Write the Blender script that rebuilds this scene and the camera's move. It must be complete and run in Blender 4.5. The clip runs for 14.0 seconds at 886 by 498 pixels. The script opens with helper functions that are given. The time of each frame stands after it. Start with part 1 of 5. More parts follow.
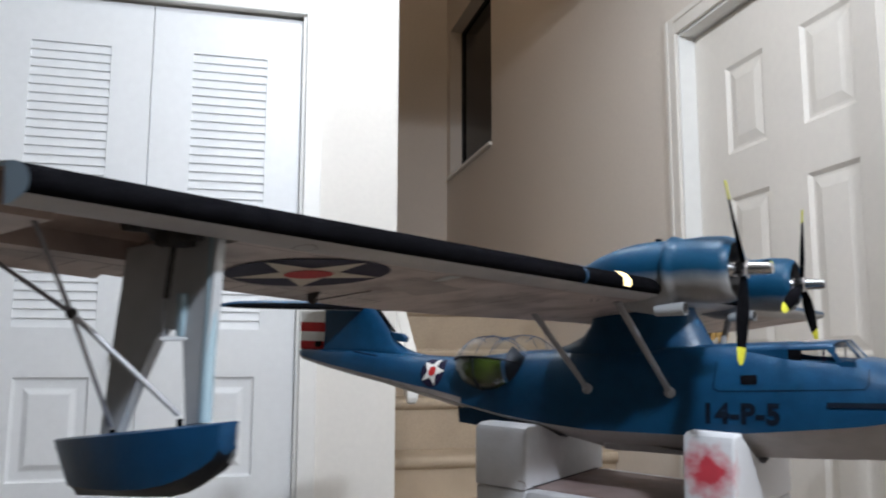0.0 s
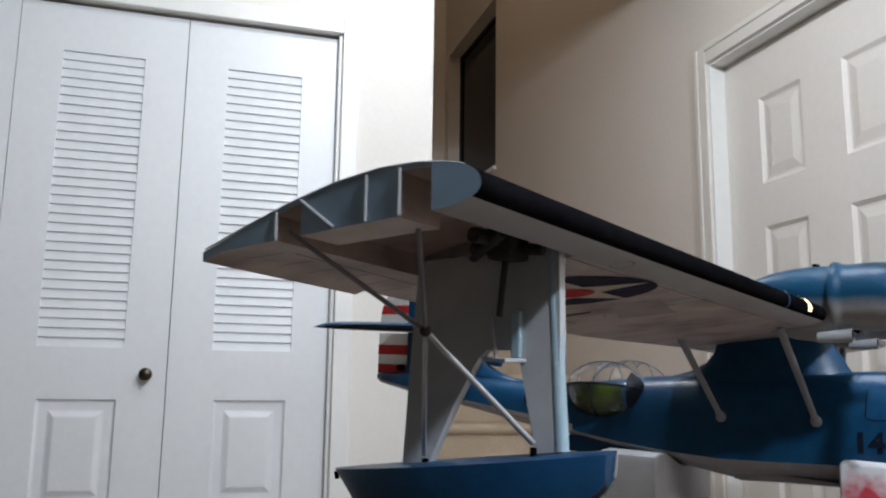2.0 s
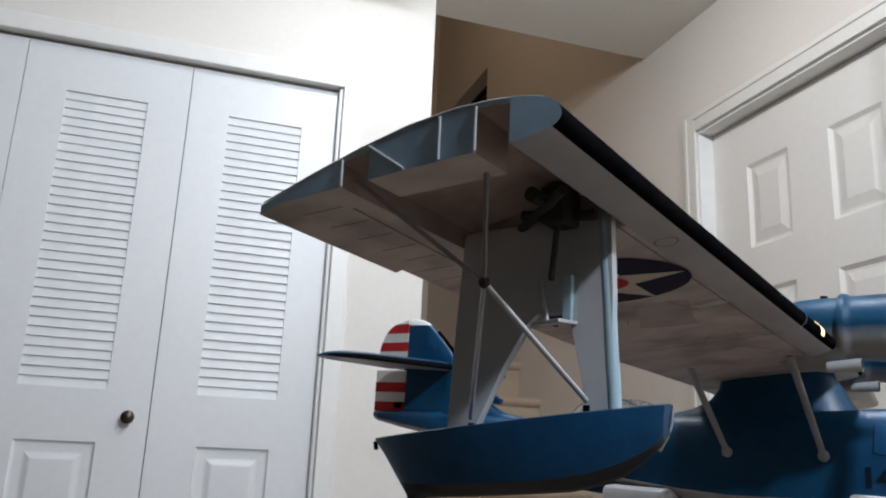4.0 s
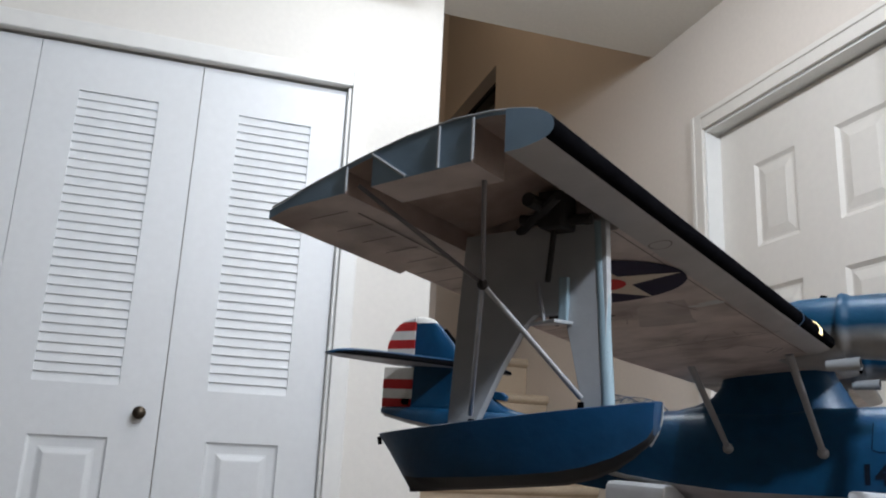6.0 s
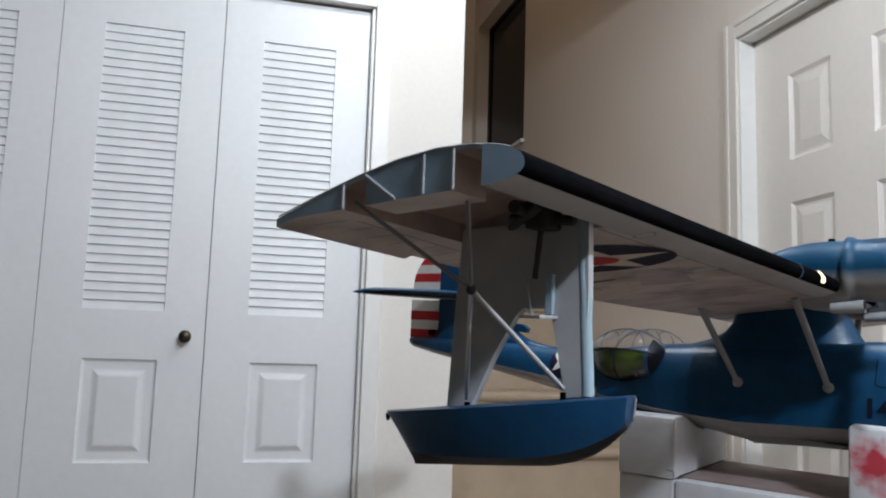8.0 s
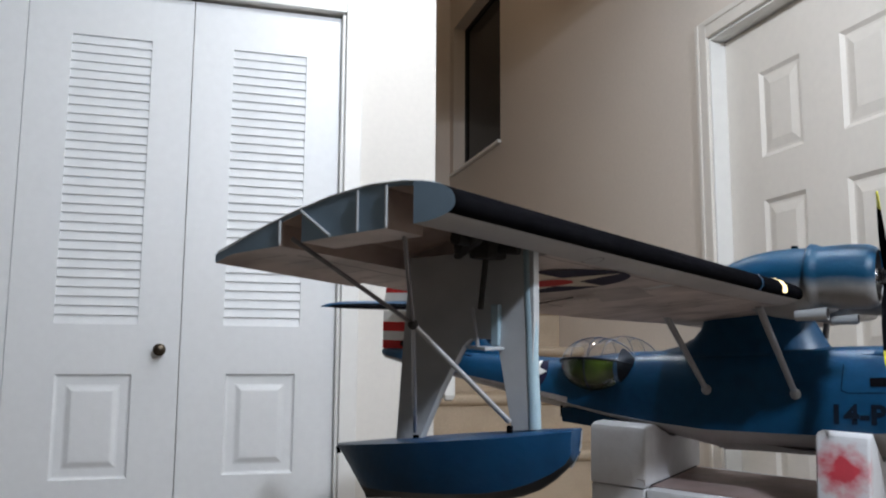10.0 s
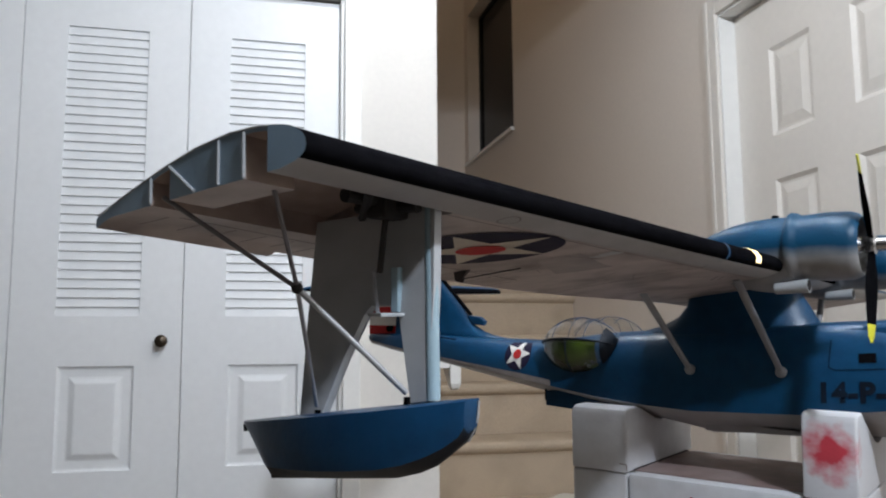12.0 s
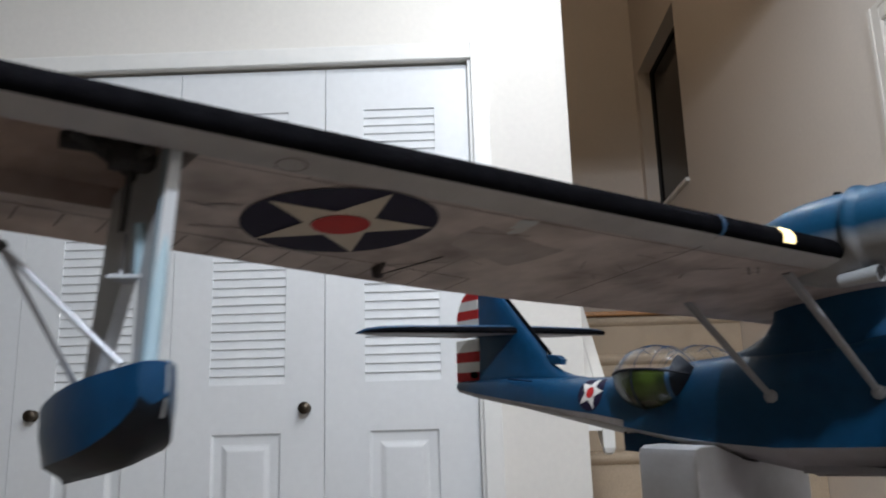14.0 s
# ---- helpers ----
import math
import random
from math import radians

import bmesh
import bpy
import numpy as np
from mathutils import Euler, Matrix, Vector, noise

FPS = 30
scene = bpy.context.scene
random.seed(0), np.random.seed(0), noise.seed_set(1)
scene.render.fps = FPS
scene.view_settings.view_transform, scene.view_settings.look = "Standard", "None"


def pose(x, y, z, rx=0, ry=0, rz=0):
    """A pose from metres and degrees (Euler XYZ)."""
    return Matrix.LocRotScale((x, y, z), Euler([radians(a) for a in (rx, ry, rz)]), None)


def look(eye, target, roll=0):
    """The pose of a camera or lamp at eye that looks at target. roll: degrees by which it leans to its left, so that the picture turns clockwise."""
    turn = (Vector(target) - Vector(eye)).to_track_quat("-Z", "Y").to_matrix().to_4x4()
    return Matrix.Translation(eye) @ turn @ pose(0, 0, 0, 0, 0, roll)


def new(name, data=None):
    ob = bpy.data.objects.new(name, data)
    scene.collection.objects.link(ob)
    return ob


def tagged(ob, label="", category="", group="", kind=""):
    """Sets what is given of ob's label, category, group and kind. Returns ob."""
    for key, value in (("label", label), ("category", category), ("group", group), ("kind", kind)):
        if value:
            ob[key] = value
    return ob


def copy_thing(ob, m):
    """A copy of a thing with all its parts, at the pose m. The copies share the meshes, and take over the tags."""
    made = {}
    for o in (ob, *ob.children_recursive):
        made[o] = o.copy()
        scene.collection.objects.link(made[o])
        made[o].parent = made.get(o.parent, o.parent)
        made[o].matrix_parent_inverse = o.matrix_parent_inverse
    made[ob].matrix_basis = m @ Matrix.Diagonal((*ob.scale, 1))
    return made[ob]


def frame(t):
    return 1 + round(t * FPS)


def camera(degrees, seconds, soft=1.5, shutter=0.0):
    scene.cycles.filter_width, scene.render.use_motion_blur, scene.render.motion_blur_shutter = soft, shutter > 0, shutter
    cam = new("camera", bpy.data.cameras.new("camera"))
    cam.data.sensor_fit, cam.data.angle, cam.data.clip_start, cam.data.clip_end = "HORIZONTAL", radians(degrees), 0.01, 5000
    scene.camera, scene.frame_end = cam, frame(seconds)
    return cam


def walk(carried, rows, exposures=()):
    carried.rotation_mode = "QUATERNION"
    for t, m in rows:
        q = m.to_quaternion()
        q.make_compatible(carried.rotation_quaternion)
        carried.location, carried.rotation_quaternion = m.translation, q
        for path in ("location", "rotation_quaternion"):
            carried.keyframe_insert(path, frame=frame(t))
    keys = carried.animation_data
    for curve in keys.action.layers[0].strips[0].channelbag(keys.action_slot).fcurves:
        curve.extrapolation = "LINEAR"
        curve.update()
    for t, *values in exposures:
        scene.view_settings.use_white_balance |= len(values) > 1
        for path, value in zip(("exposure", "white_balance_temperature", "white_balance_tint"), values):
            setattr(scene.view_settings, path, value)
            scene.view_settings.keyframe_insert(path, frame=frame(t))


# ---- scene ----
cam = camera(56.84, 14.0, soft=2.0, shutter=0.5)
PATH = [
    (0, (0.050, -0.102, 0.936), (0.532, 1.820, 1.205), 0.12),
    (0.5, (-0.015, -0.087, 0.934), (0.405, 1.849, 1.213), 0.31),
    (1, (-0.071, -0.064, 0.940), (0.320, 1.876, 1.230), 0.27),
    (1.5, (-0.107, -0.034, 0.939), (0.345, 1.892, 1.230), 0.41),
    (2, (-0.155, -0.012, 0.934), (0.407, 1.879, 1.263), 0.73),
    (2.5, (-0.172, -0.003, 0.922), (0.406, 1.870, 1.320), 1.00),
    (3, (-0.184, 0.009, 0.894), (0.422, 1.858, 1.358), 1.75),
    (3.2, (-0.189, 0.011, 0.880), (0.421, 1.848, 1.384), 2.24),
    (5.5, (-0.194, -0.010, 0.865), (0.385, 1.838, 1.366), 2.41),
    (6, (-0.194, -0.014, 0.868), (0.381, 1.836, 1.364), 2.67),
    (6.5, (-0.196, -0.028, 0.889), (0.370, 1.837, 1.336), 2.51),
    (7, (-0.194, -0.049, 0.902), (0.335, 1.849, 1.239), 2.52),
    (7.5, (-0.192, -0.068, 0.919), (0.324, 1.845, 1.195), 2.36),
    (7.7, (-0.189, -0.069, 0.920), (0.322, 1.847, 1.179), 2.17),
    (9.8, (-0.160, -0.074, 0.949), (0.375, 1.833, 1.223), 0.02),
    (10, (-0.158, -0.070, 0.944), (0.388, 1.837, 1.201), 0.31),
    (10.5, (-0.154, -0.064, 0.941), (0.407, 1.840, 1.187), 0.56),
    (11, (-0.147, -0.060, 0.937), (0.432, 1.840, 1.172), 0.25),
    (11.5, (-0.129, -0.057, 0.932), (0.421, 1.851, 1.171), -0.61),
    (12, (-0.072, -0.051, 0.929), (0.409, 1.875, 1.169), -0.43),
    (12.5, (-0.042, -0.035, 0.904), (0.243, 1.914, 1.248), 1.29),
    (13, (-0.011, -0.006, 0.867), (0.077, 1.947, 1.291), 1.20),
    (13.5, (0.080, 0.027, 0.851), (0.074, 1.976, 1.303), -0.46),
    (14, (0.176, 0.026, 0.869), (0.142, 1.976, 1.309), -1.67),
]
walk(cam, [(t, look(eye, target, roll)) for t, eye, target, roll in PATH],
     exposures=[(0, 0.16), (0.5, 0.1), (1.2, 0.03), (3.2, -0.03), (6.5, -0.03), (11, 0.03), (12.5, 0.03), (13, -0.06), (14, -0.06)])

# ---- light and world ----
LAMP = (0.55, -0.9, 2.345)
NEAR = (0.48, 0.75, 2.345)
CORNER_LAMP = (0.36, 1.72, 2.345)
HALL = (0.95, 3.3, 4.27)
world = bpy.data.worlds.new("night")
scene.world = world
world.use_nodes = True
world.node_tree.nodes["Background"].inputs[0].default_value = (0.012, 0.016, 0.03, 1)
world.node_tree.nodes["Background"].inputs[1].default_value = 0.3


def lamp_light(name, place, watts, radius, kelvin_rgb):
    data = bpy.data.lights.new(name, "POINT")
    data.energy, data.shadow_soft_size, data.color = watts, radius, kelvin_rgb
    ob = new(name, data)
    ob.matrix_world = pose(*place)
    return ob


lamp_light("bulb_light", LAMP, 146, 0.075, (0.912, 1.0, 1.13))
lamp_light("closet_bulb_light", NEAR, 32, 0.04, (0.915, 1.0, 1.135))
lamp_light("corner_bulb_light", CORNER_LAMP, 16, 0.05, (0.955, 1.0, 1.055))
lamp_light("hall_light", HALL, 5.5, 0.06, (1.0, 0.84, 0.66))


# ---- materials ----
def material(name, colour, rough=0.5, metal=0.0, scale=20.0, vary=0.08, bump=0.0, bump_scale=200.0, second=None, patch=4.0, amount=0.25, gloss=0.5, coat=0.0):
    """A painted, woven or moulded surface: fine grain, larger blotches of a second tone, and fine relief."""
    m = bpy.data.materials.new(name)
    m.use_nodes = True
    n, l = m.node_tree.nodes, m.node_tree.links
    b = n["Principled BSDF"]
    b.inputs["Metallic"].default_value = metal
    b.inputs["Specular IOR Level"].default_value = gloss
    b.inputs["Coat Weight"].default_value = coat
    where = n.new("ShaderNodeTexCoord")
    fine, wide = n.new("ShaderNodeTexNoise"), n.new("ShaderNodeTexNoise")
    fine.inputs["Scale"].default_value, fine.inputs["Detail"].default_value = scale, 6
    wide.inputs["Scale"].default_value, wide.inputs["Detail"].default_value = patch, 3
    for t in (fine, wide):
        l.new(where.outputs["Object"], t.inputs["Vector"])
    ramp = n.new("ShaderNodeValToRGB")
    ramp.color_ramp.elements[0].position, ramp.color_ramp.elements[1].position = 0.3, 0.7
    lo, hi = [max(0, c * (1 - vary)) for c in colour], [min(1, c * (1 + vary)) for c in colour]
    ramp.color_ramp.elements[0].color, ramp.color_ramp.elements[1].color = (*lo, 1), (*hi, 1)
    l.new(fine.outputs["Fac"], ramp.inputs["Fac"])
    mix = n.new("ShaderNodeMix")
    mix.data_type = "RGBA"
    mix.inputs["B"].default_value = (*(second or [c * 0.88 for c in colour]), 1)
    spread = n.new("ShaderNodeMapRange")
    spread.inputs["From Min"].default_value, spread.inputs["From Max"].default_value = 0.45, 0.75
    spread.inputs["To Max"].default_value = amount
    l.new(wide.outputs["Fac"], spread.inputs["Value"])
    l.new(spread.outputs["Result"], mix.inputs["Factor"])
    l.new(ramp.outputs["Color"], mix.inputs["A"])
    l.new(mix.outputs["Result"], b.inputs["Base Color"])
    r = n.new("ShaderNodeMapRange")
    r.inputs["To Min"].default_value, r.inputs["To Max"].default_value = max(0.02, rough - 0.08), min(1, rough + 0.08)
    l.new(fine.outputs["Fac"], r.inputs["Value"])
    l.new(r.outputs["Result"], b.inputs["Roughness"])
    if bump:
        relief, bt = n.new("ShaderNodeBump"), n.new("ShaderNodeTexNoise")
        bt.inputs["Scale"].default_value, bt.inputs["Detail"].default_value = bump_scale, 4
        relief.inputs["Strength"].default_value, relief.inputs["Distance"].default_value = bump, 0.002
        l.new(where.outputs["Object"], bt.inputs["Vector"])
        l.new(bt.outputs["Fac"], relief.inputs["Height"])
        l.new(relief.outputs["Normal"], b.inputs["Normal"])
    return m


def clear(name, tint):
    """Thin clear sheet: see-through, with a mirror gloss that grows towards grazing angles."""
    m = bpy.data.materials.new(name)
    m.use_nodes = True
    n, l = m.node_tree.nodes, m.node_tree.links
    n.remove(n["Principled BSDF"])
    see, shine, mix, facing = n.new("ShaderNodeBsdfTransparent"), n.new("ShaderNodeBsdfGlossy"), n.new("ShaderNodeMixShader"), n.new("ShaderNodeLayerWeight")
    see.inputs["Color"].default_value = (*tint, 1)
    shine.inputs["Roughness"].default_value = 0.04
    power, gain = n.new("ShaderNodeMath"), n.new("ShaderNodeMath")
    power.operation, gain.operation = "POWER", "MULTIPLY_ADD"
    power.inputs[1].default_value, gain.inputs[1].default_value, gain.inputs[2].default_value = 4.0, 0.7, 0.05
    l.new(facing.outputs["Facing"], power.inputs[0])
    l.new(power.outputs[0], gain.inputs[0])
    l.new(gain.outputs[0], mix.inputs["Fac"])
    l.new(see.outputs["BSDF"], mix.inputs[1])
    l.new(shine.outputs["BSDF"], mix.inputs[2])
    l.new(mix.outputs["Shader"], n["Material Output"].inputs["Surface"])
    return m


WALL = material("wall_paint", (0.7, 0.63, 0.56), 0.8, scale=60, vary=0.02, bump=0.25, bump_scale=350, amount=0.08, patch=2)
CEIL = material("ceiling_paint", (0.74, 0.71, 0.65), 0.9, scale=80, vary=0.03, bump=0.5, bump_scale=240, amount=0.1)
WALLW = material("white_wall_paint", (0.76, 0.73, 0.68), 0.75, scale=60, vary=0.02, bump=0.2, bump_scale=350, amount=0.08, patch=2)
TAUPE = material("unseen_wall_paint", (0.15, 0.14, 0.128), 0.8, scale=60, vary=0.03, bump=0.2, bump_scale=350, amount=0.1, patch=2)
TRIM = material("trim_paint", (0.8, 0.79, 0.76), 0.4, scale=30, vary=0.02, bump=0.08, bump_scale=120, amount=0.1)
DOORP = material("door_paint", (0.765, 0.78, 0.79), 0.42, scale=40, vary=0.02, bump=0.1, bump_scale=160, second=(0.68, 0.68, 0.68), amount=0.2, patch=3)
DOORW = material("entry_door_paint", (0.74, 0.695, 0.635), 0.45, scale=40, vary=0.02, bump=0.1, bump_scale=160, amount=0.15, patch=3)
CARPET = material("carpet", (0.48, 0.385, 0.285), 0.95, scale=300, vary=0.1, bump=0.6, bump_scale=420, second=(0.35, 0.28, 0.205), amount=0.5, patch=7, gloss=0.1)
RUG = material("tan_carpet", (0.185, 0.15, 0.118), 0.95, scale=240, vary=0.25, bump=1.0, bump_scale=420, amount=0.5, patch=7, gloss=0.1)
OAK = material("oak", (0.42, 0.2, 0.07), 0.45, scale=30, vary=0.2, amount=0.4, patch=12)
BRASS = material("aged_brass", (0.07, 0.055, 0.04), 0.35, metal=0.9, scale=60, vary=0.2, amount=0.4, patch=40)
GOLD = material("polished_brass", (0.85, 0.6, 0.25), 0.2, metal=1.0, scale=60, vary=0.1)
BLUE = material("blue_enamel", (0.003, 0.043, 0.104), 0.36, scale=55, vary=0.14, second=(0.005, 0.06, 0.138), amount=0.6, patch=9, bump=0.12, bump_scale=180, gloss=0.3)
FLOATBLUE = material("float_blue", (0.004, 0.044, 0.112), 0.4, scale=55, vary=0.14, second=(0.005, 0.052, 0.135), amount=0.5, patch=12, bump=0.15, bump_scale=180, gloss=0.3)
UNDER = material("under_wing_grey", (0.5, 0.43, 0.405), 0.55, scale=45, vary=0.12, second=(0.17, 0.13, 0.115), amount=0.85, patch=15, bump=0.1, bump_scale=160)
GREY = material("light_grey_enamel", (0.38, 0.37, 0.37), 0.5, scale=45, vary=0.08, second=(0.27, 0.25, 0.245), amount=0.55, patch=11, bump=0.1, bump_scale=160)
PALE = material("pale_blue_grey_film", (0.21, 0.3, 0.39), 0.3, scale=40, vary=0.08, second=(0.13, 0.19, 0.25), amount=0.5, patch=14, bump=0.2, bump_scale=60)
LEGEDGE = material("pale_blue_film", (0.29, 0.4, 0.455), 0.5, scale=40, vary=0.06, second=(0.22, 0.31, 0.37), amount=0.5, patch=20, bump=0.2, bump_scale=60)
SHEET = material("grey_covering_film", (0.4, 0.415, 0.43), 0.4, scale=40, vary=0.06, second=(0.25, 0.265, 0.28), amount=0.5, patch=16, bump=0.25, bump_scale=50)
BLACK = material("black_boot_rubber", (0.0045, 0.0045, 0.0055), 0.65, scale=70, vary=0.3, amount=0.3, patch=15, bump=0.1, gloss=0.0)
DARK = material("dark_parts_and_shadow", (0.022, 0.019, 0.018), 0.8, scale=60, vary=0.3, amount=0.4, patch=25)
SMUDGE_SHADOW = material("brown_smudge_and_shadow", (0.25, 0.215, 0.2), 0.6, scale=90, vary=0.15, second=(0.17, 0.14, 0.13), amount=0.8, patch=40)
STAIN = material("brown_stain", (0.355, 0.305, 0.29), 0.55, scale=45, vary=0.15, second=(0.23, 0.185, 0.17), amount=0.8, patch=22)
SMEAR = material("pale_paint_smear", (0.46, 0.5, 0.51), 0.5, scale=60, vary=0.1, second=(0.46, 0.42, 0.4), amount=0.9, patch=60)
LINE = material("dark_hull_line", (0.004, 0.008, 0.016), 0.7, scale=90, vary=0.3, amount=0.3, patch=30, gloss=0.1)
STRUT_TAIL = material("strut_and_shaded_tail_grey", (0.25, 0.252, 0.265), 0.45, scale=45, vary=0.08, amount=0.3, patch=30)
SMOKED = material("smoke_brown_plastic", (0.035, 0.026, 0.024), 0.6, scale=80, vary=0.2, amount=0.3)
SEAM = material("seam_line", (0.13, 0.11, 0.1), 0.7, scale=90, vary=0.3, amount=0.5, patch=30)
WOODBARE = material("bare_balsa", (0.36, 0.275, 0.235), 0.75, scale=50, vary=0.15, second=(0.14, 0.1, 0.09), amount=0.7, patch=14, bump=0.2)
HOOD = material("dark_hood_paint", (0.006, 0.01, 0.017), 0.5, gloss=0.2, scale=60, vary=0.15, amount=0.3)
NAVY = material("navy_marking", (0.018, 0.014, 0.034), 0.6, scale=60, vary=0.15, amount=0.3, gloss=0.06)
WHITE = material("white_marking", (0.7, 0.68, 0.64), 0.45, scale=60, vary=0.05, amount=0.2, patch=20)
CREAM = material("cream_marking", (0.55, 0.49, 0.41), 0.6, gloss=0.12, scale=60, vary=0.05, amount=0.2, patch=20)
RED = material("red_marking", (0.44, 0.026, 0.026), 0.6, gloss=0.1, scale=60, vary=0.1, amount=0.25, patch=20)
STEEL = material("bare_steel", (0.55, 0.55, 0.56), 0.25, metal=1.0, scale=60, vary=0.08, amount=0.2)
ROD = material("grey_rod", (0.4, 0.41, 0.44), 0.35, metal=0.5, scale=60, vary=0.1, amount=0.2)
SHADOWROD = material("shadowed_grey_rod", (0.16, 0.15, 0.16), 0.5, metal=0.3, scale=60, vary=0.1, amount=0.2)
YELLOW = material("yellow_tip", (0.62, 0.6, 0.03), 0.45, scale=60, vary=0.06, amount=0.2)
GREEN = material("interior_green", (0.02, 0.036, 0.008), 0.16, scale=60, vary=0.3, second=(0.075, 0.12, 0.016), amount=0.9, patch=22, coat=0.1)
FOAM = material("white_foam", (0.6, 0.61, 0.635), 0.7, scale=60, vary=0.05, bump=0.22, bump_scale=90, second=(0.47, 0.435, 0.425), amount=0.5, patch=9)
DUSTY = material("dusty_brown_board", (0.2, 0.135, 0.125), 0.6, scale=40, vary=0.2, second=(0.33, 0.27, 0.26), amount=0.8, patch=11, bump=0.2)
TABLE = material("table_wood", (0.11, 0.06, 0.045), 0.45, scale=20, vary=0.2, amount=0.4, patch=6)
PAPER = material("paper", (0.62, 0.58, 0.5), 0.8, scale=30, vary=0.06, amount=0.2)
CLEAR = clear("clear_acetate", (0.95, 0.95, 0.94))
PANE = material("night_window_glass", (0.006, 0.006, 0.008), 0.06, scale=5, vary=0.1, amount=0.1, gloss=0.15)
LAMPGLASS = bpy.data.materials.new("lit_lens")
LAMPGLASS.use_nodes = True
LAMPGLASS.node_tree.nodes["Principled BSDF"].inputs["Base Color"].default_value = (0.9, 0.75, 0.4, 1)
LAMPGLASS.node_tree.nodes["Principled BSDF"].inputs["Emission Color"].default_value = (1.0, 0.78, 0.4, 1)
LAMPGLASS.node_tree.nodes["Principled BSDF"].inputs["Emission Strength"].default_value = 2.0

# foam with a soft-edged red spray patch, and enamel that fades from blue to grey
def two_tone(name, low, high, axis, lo, hi, rough, wobble=0.0, around=None, grain=55):
    """Airbrushed paint: one colour fades into another along an axis, or outward from a point."""
    m = material(name, low, rough, scale=60, vary=0.08, bump=0.15, bump_scale=200, amount=0.2, patch=12)
    n, l = m.node_tree.nodes, m.node_tree.links
    b = n["Principled BSDF"]
    old = b.inputs["Base Color"].links[0].from_socket
    where = n.new("ShaderNodeTexCoord")
    noise_ = n.new("ShaderNodeTexNoise")
    noise_.inputs["Scale"].default_value = grain
    l.new(where.outputs["Object"], noise_.inputs["Vector"])
    if around:
        far = n.new("ShaderNodeVectorMath")
        far.operation = "DISTANCE"
        far.inputs[1].default_value = around
        l.new(where.outputs["Object"], far.inputs[0])
        value = far.outputs["Value"]
    else:
        split = n.new("ShaderNodeSeparateXYZ")
        l.new(where.outputs["Object"], split.inputs[0])
        value = split.outputs[axis]
    add = n.new("ShaderNodeMath")
    add.operation = "MULTIPLY_ADD"
    add.inputs[1].default_value = wobble
    l.new(noise_.outputs["Fac"], add.inputs[0])
    l.new(value, add.inputs[2])
    ramp = n.new("ShaderNodeMapRange")
    ramp.inputs["From Min"].default_value, ramp.inputs["From Max"].default_value = lo + wobble / 2, hi + wobble / 2
    l.new(add.outputs[0], ramp.inputs["Value"])
    mix = n.new("ShaderNodeMix")
    mix.data_type = "RGBA"
    mix.inputs["B"].default_value = (*high, 1)
    l.new(ramp.outputs["Result"], mix.inputs["Factor"])
    l.new(old, mix.inputs["A"])
    l.new(mix.outputs["Result"], b.inputs["Base Color"])
    return m


REDFOAM = two_tone("red_sprayed_foam", (0.48, 0.035, 0.055), (0.6, 0.61, 0.635), "Z", 0.013, 0.04, 0.75, 0.045, around=(-0.21, -0.12, 0.886), grain=62)
NACELLE = two_tone("airbrushed_blue_grey", (0.29, 0.29, 0.295), (0.003, 0.05, 0.108), "Z", 1.116, 1.131, 0.42, 0.006)
# far side: airbrushed too, its blue lowered to paint in a blue reflection
NACELLE_FAR = two_tone("airbrushed_blue_and_reflection", (0.26, 0.26, 0.265), (0.003, 0.05, 0.108), "Z", 1.094, 1.108, 0.42, 0.006)
for m in (NACELLE, NACELLE_FAR):
    m.node_tree.nodes["Principled BSDF"].inputs["Specular IOR Level"].default_value = 0.25


# ---- building helpers ----
def mesh_of(name, bm, mats, smooth=None):
    bmesh.ops.recalc_face_normals(bm, faces=bm.faces)
    data = bpy.data.meshes.new(name)
    bm.to_mesh(data)
    bm.free()
    for m in mats if isinstance(mats, (list, tuple)) else [mats]:
        data.materials.append(m)
    if smooth:
        data.shade_smooth()
        data.set_sharp_from_angle(angle=radians(smooth))
    return data


def part(name, bm, mat, parent=None, label="", smooth=None):
    ob = new(name, mesh_of(name, bm, mat, smooth))
    if parent is not None:
        ob.parent = parent
    if label:
        ob["label"] = label
    return ob


def thing(name, place, label, category, group="", kind=""):
    ob = new(name)
    ob.matrix_world = place
    ob.empty_display_size = 0.05
    return tagged(ob, label, category, group, kind)


def box(bm, x0, x1, y0, y1, z0, z1, bevel=0.0, mat=0):
    v = [bm.verts.new((x, y, z)) for z in (z0, z1) for y in (y0, y1) for x in (x0, x1)]
    fs = [bm.faces.new([v[i] for i in q]) for q in ((0, 2, 3, 1), (4, 5, 7, 6), (0, 1, 5, 4), (2, 6, 7, 3), (0, 4, 6, 2), (1, 3, 7, 5))]
    for f in fs:
        f.material_index = mat
    if bevel:
        es = list({e for f in fs for e in f.edges})
        bmesh.ops.bevel(bm, geom=es, offset=bevel, segments=2, affect="EDGES", profile=0.6)
    return fs


